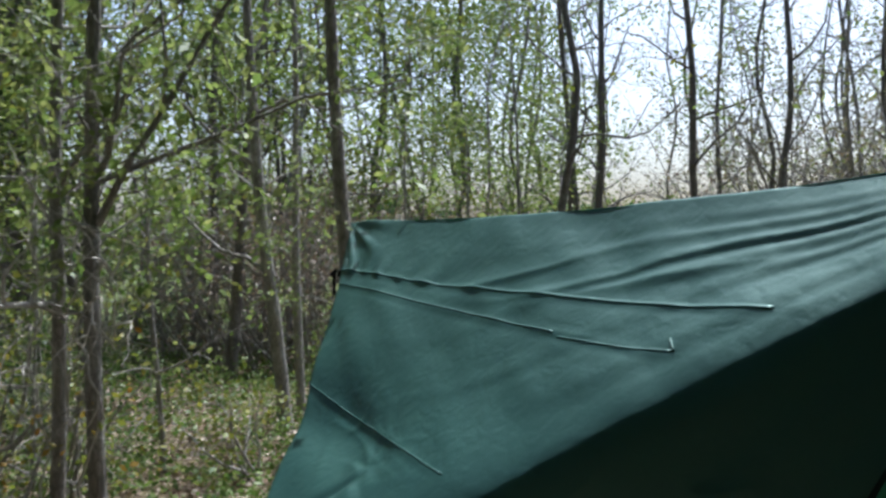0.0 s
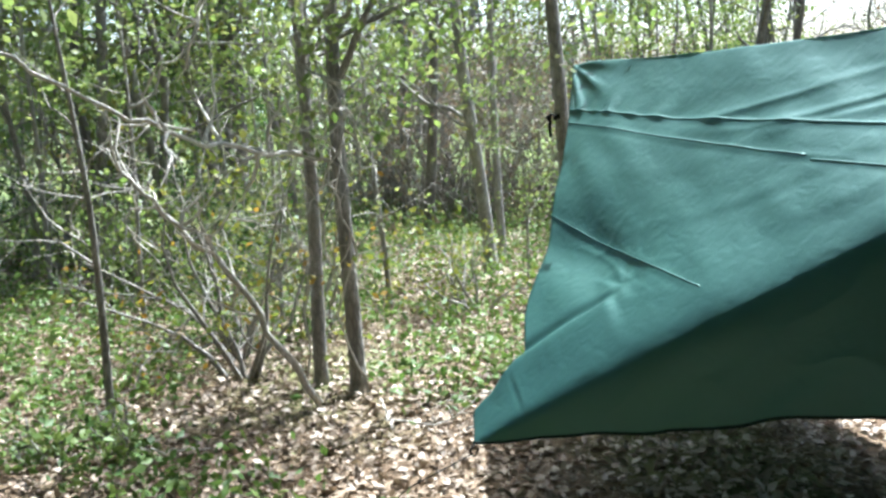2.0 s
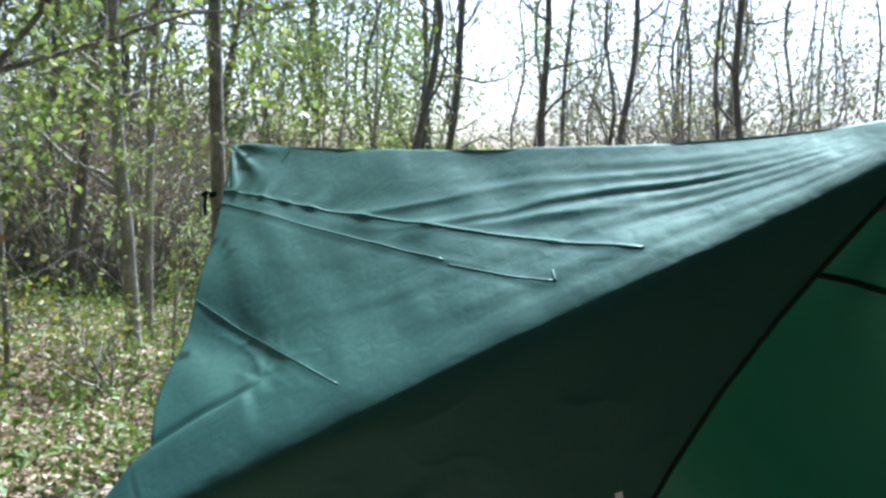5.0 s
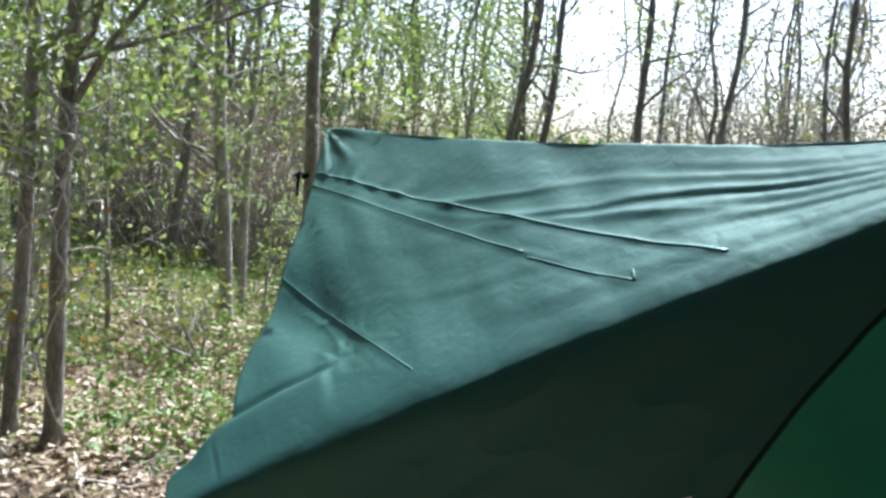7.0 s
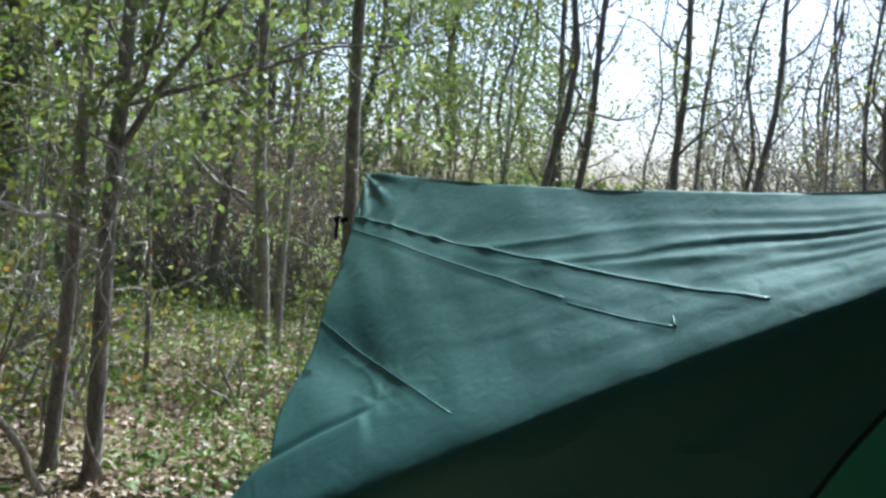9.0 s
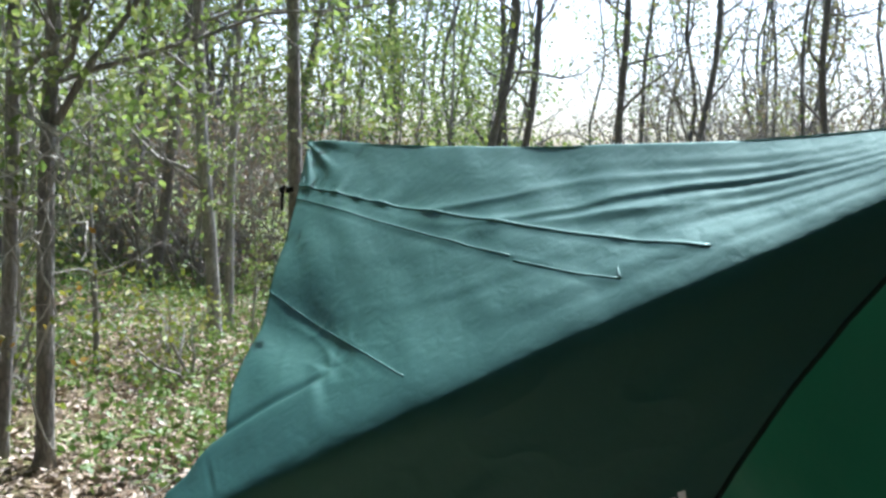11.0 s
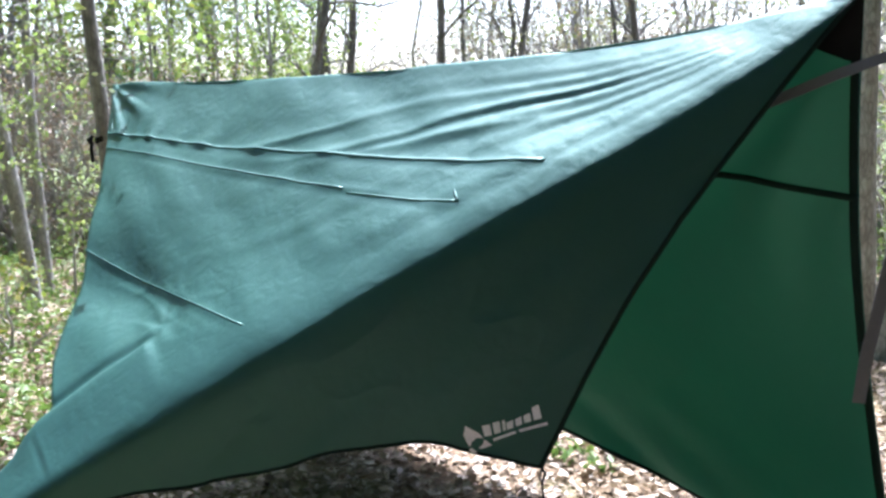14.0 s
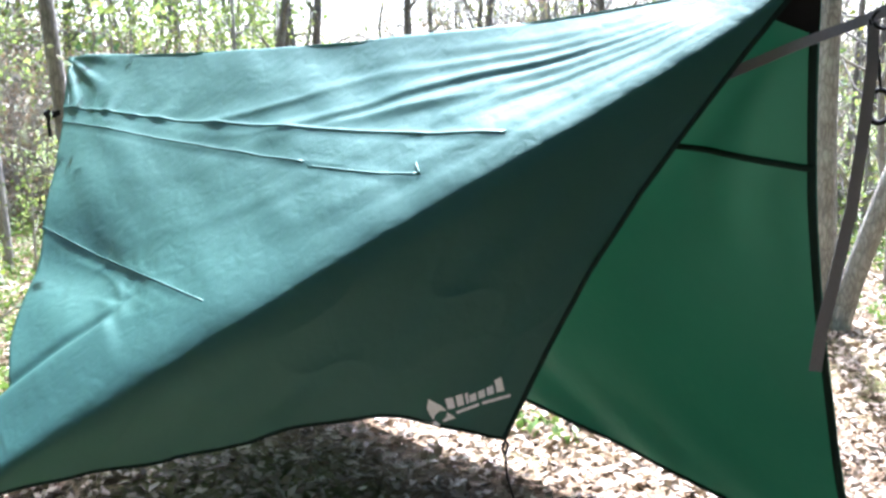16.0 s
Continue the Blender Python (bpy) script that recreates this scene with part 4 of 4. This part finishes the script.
for pts, radii, twigs, seed, words in (
        ([(-2.35, 3.70, 1.42), (-2.76, 3.70, 1.45), (-2.84, 3.68, 1.35), (-2.75, 3.66, 1.23), (-2.71, 3.68, 1.09), (-2.80, 3.7, 0.95), (-2.62, 3.72, 0.80)], (0.006, 0.004), 5, 321, "pale dead vine hanging in a loop"),
        ([(-2.62, 3.70, 1.41), (-2.88, 3.68, 1.31), (-3.02, 3.66, 1.19), (-3.08, 3.68, 0.99), (-3.01, 3.7, 0.84)], (0.006, 0.004), 4, 323, "pale dead vine hanging in a loop"),
        ([(-2.55, 3.45, 1.52), (-2.39, 3.55, 1.71), (-2.25, 3.6, 1.84), (-2.24, 3.65, 2.1)], (0.008, 0.005), 5, 325, "bleached dead twig forking upward"),
        ([(-2.33, 4.0, 0.94), (-2.15, 4.0, 0.87), (-1.97, 4.12, 0.87)], (0.006, 0.004), 3, 327, "short bleached twig caught on the trunk"),
        ([(-1.86, 4.1, 1.75), (-1.69, 4.0, 1.60), (-1.65, 3.98, 1.42), (-1.59, 4.0, 1.31), (-1.62, 4.02, 1.1)], (0.006, 0.004), 5, 329, "pale dead vine hanging by the trunk"),
        ([(-1.78, 4.0, 1.62), (-1.80, 3.98, 1.4), (-1.72, 4.0, 1.19), (-1.84, 4.02, 0.9), (-1.78, 4.02, 0.5)], (0.006, 0.004), 4, 331, "pale dead vine hanging by the trunk"),
        ([(-2.02, 4.1, 0.02), (-1.97, 4.1, 0.5), (-2.06, 4.08, 0.95), (-1.95, 4.1, 1.4), (-2.02, 4.1, 1.9)], (0.006, 0.004), 5, 333, "dry pale vine twisting up the slim trunk"),
        ([(-2.40, 3.0, 0.02), (-2.27, 2.98, 0.03), (-2.10, 3.05, 0.02)], (0.007, 0.004), 1, 335, "pale broken stick lying on the leaf litter"),
        ([(-1.52, 3.75, 0.01), (-1.40, 3.50, 0.02), (-1.33, 3.30, 0.02)], (0.006, 0.004), 1, 337, "pale broken stick lying on the leaf litter"),
        ([(-1.0, 3.35, 0.01), (-0.85, 3.6, 0.03), (-0.8, 3.8, 0.02)], (0.006, 0.004), 1, 339, "pale broken stick lying on the leaf litter")):
    dead_branch("dead_branch" if "vine" not in words else "dead_vine", pts, radii, twigs, seed, words)

m = Mesh()
m.tube([(0.01, 0, 1.68), (0.16, 0.01, 1.98), (0.33, 0.0, 2.22), (0.50, 0.02, 2.52), (0.70, 0.03, 2.84), (0.86, 0.03, 3.2)], [0.022, 0.018, 0.015, 0.013, 0.010, 0.006], 8)
m.tube([(0.33, 0, 2.22), (0.36, -0.05, 2.45), (0.34, -0.08, 2.8)], [0.012, 0.01, 0.006], 6)
part("limb", m.data("limb", BARK), VINED, "slanting grey limb")
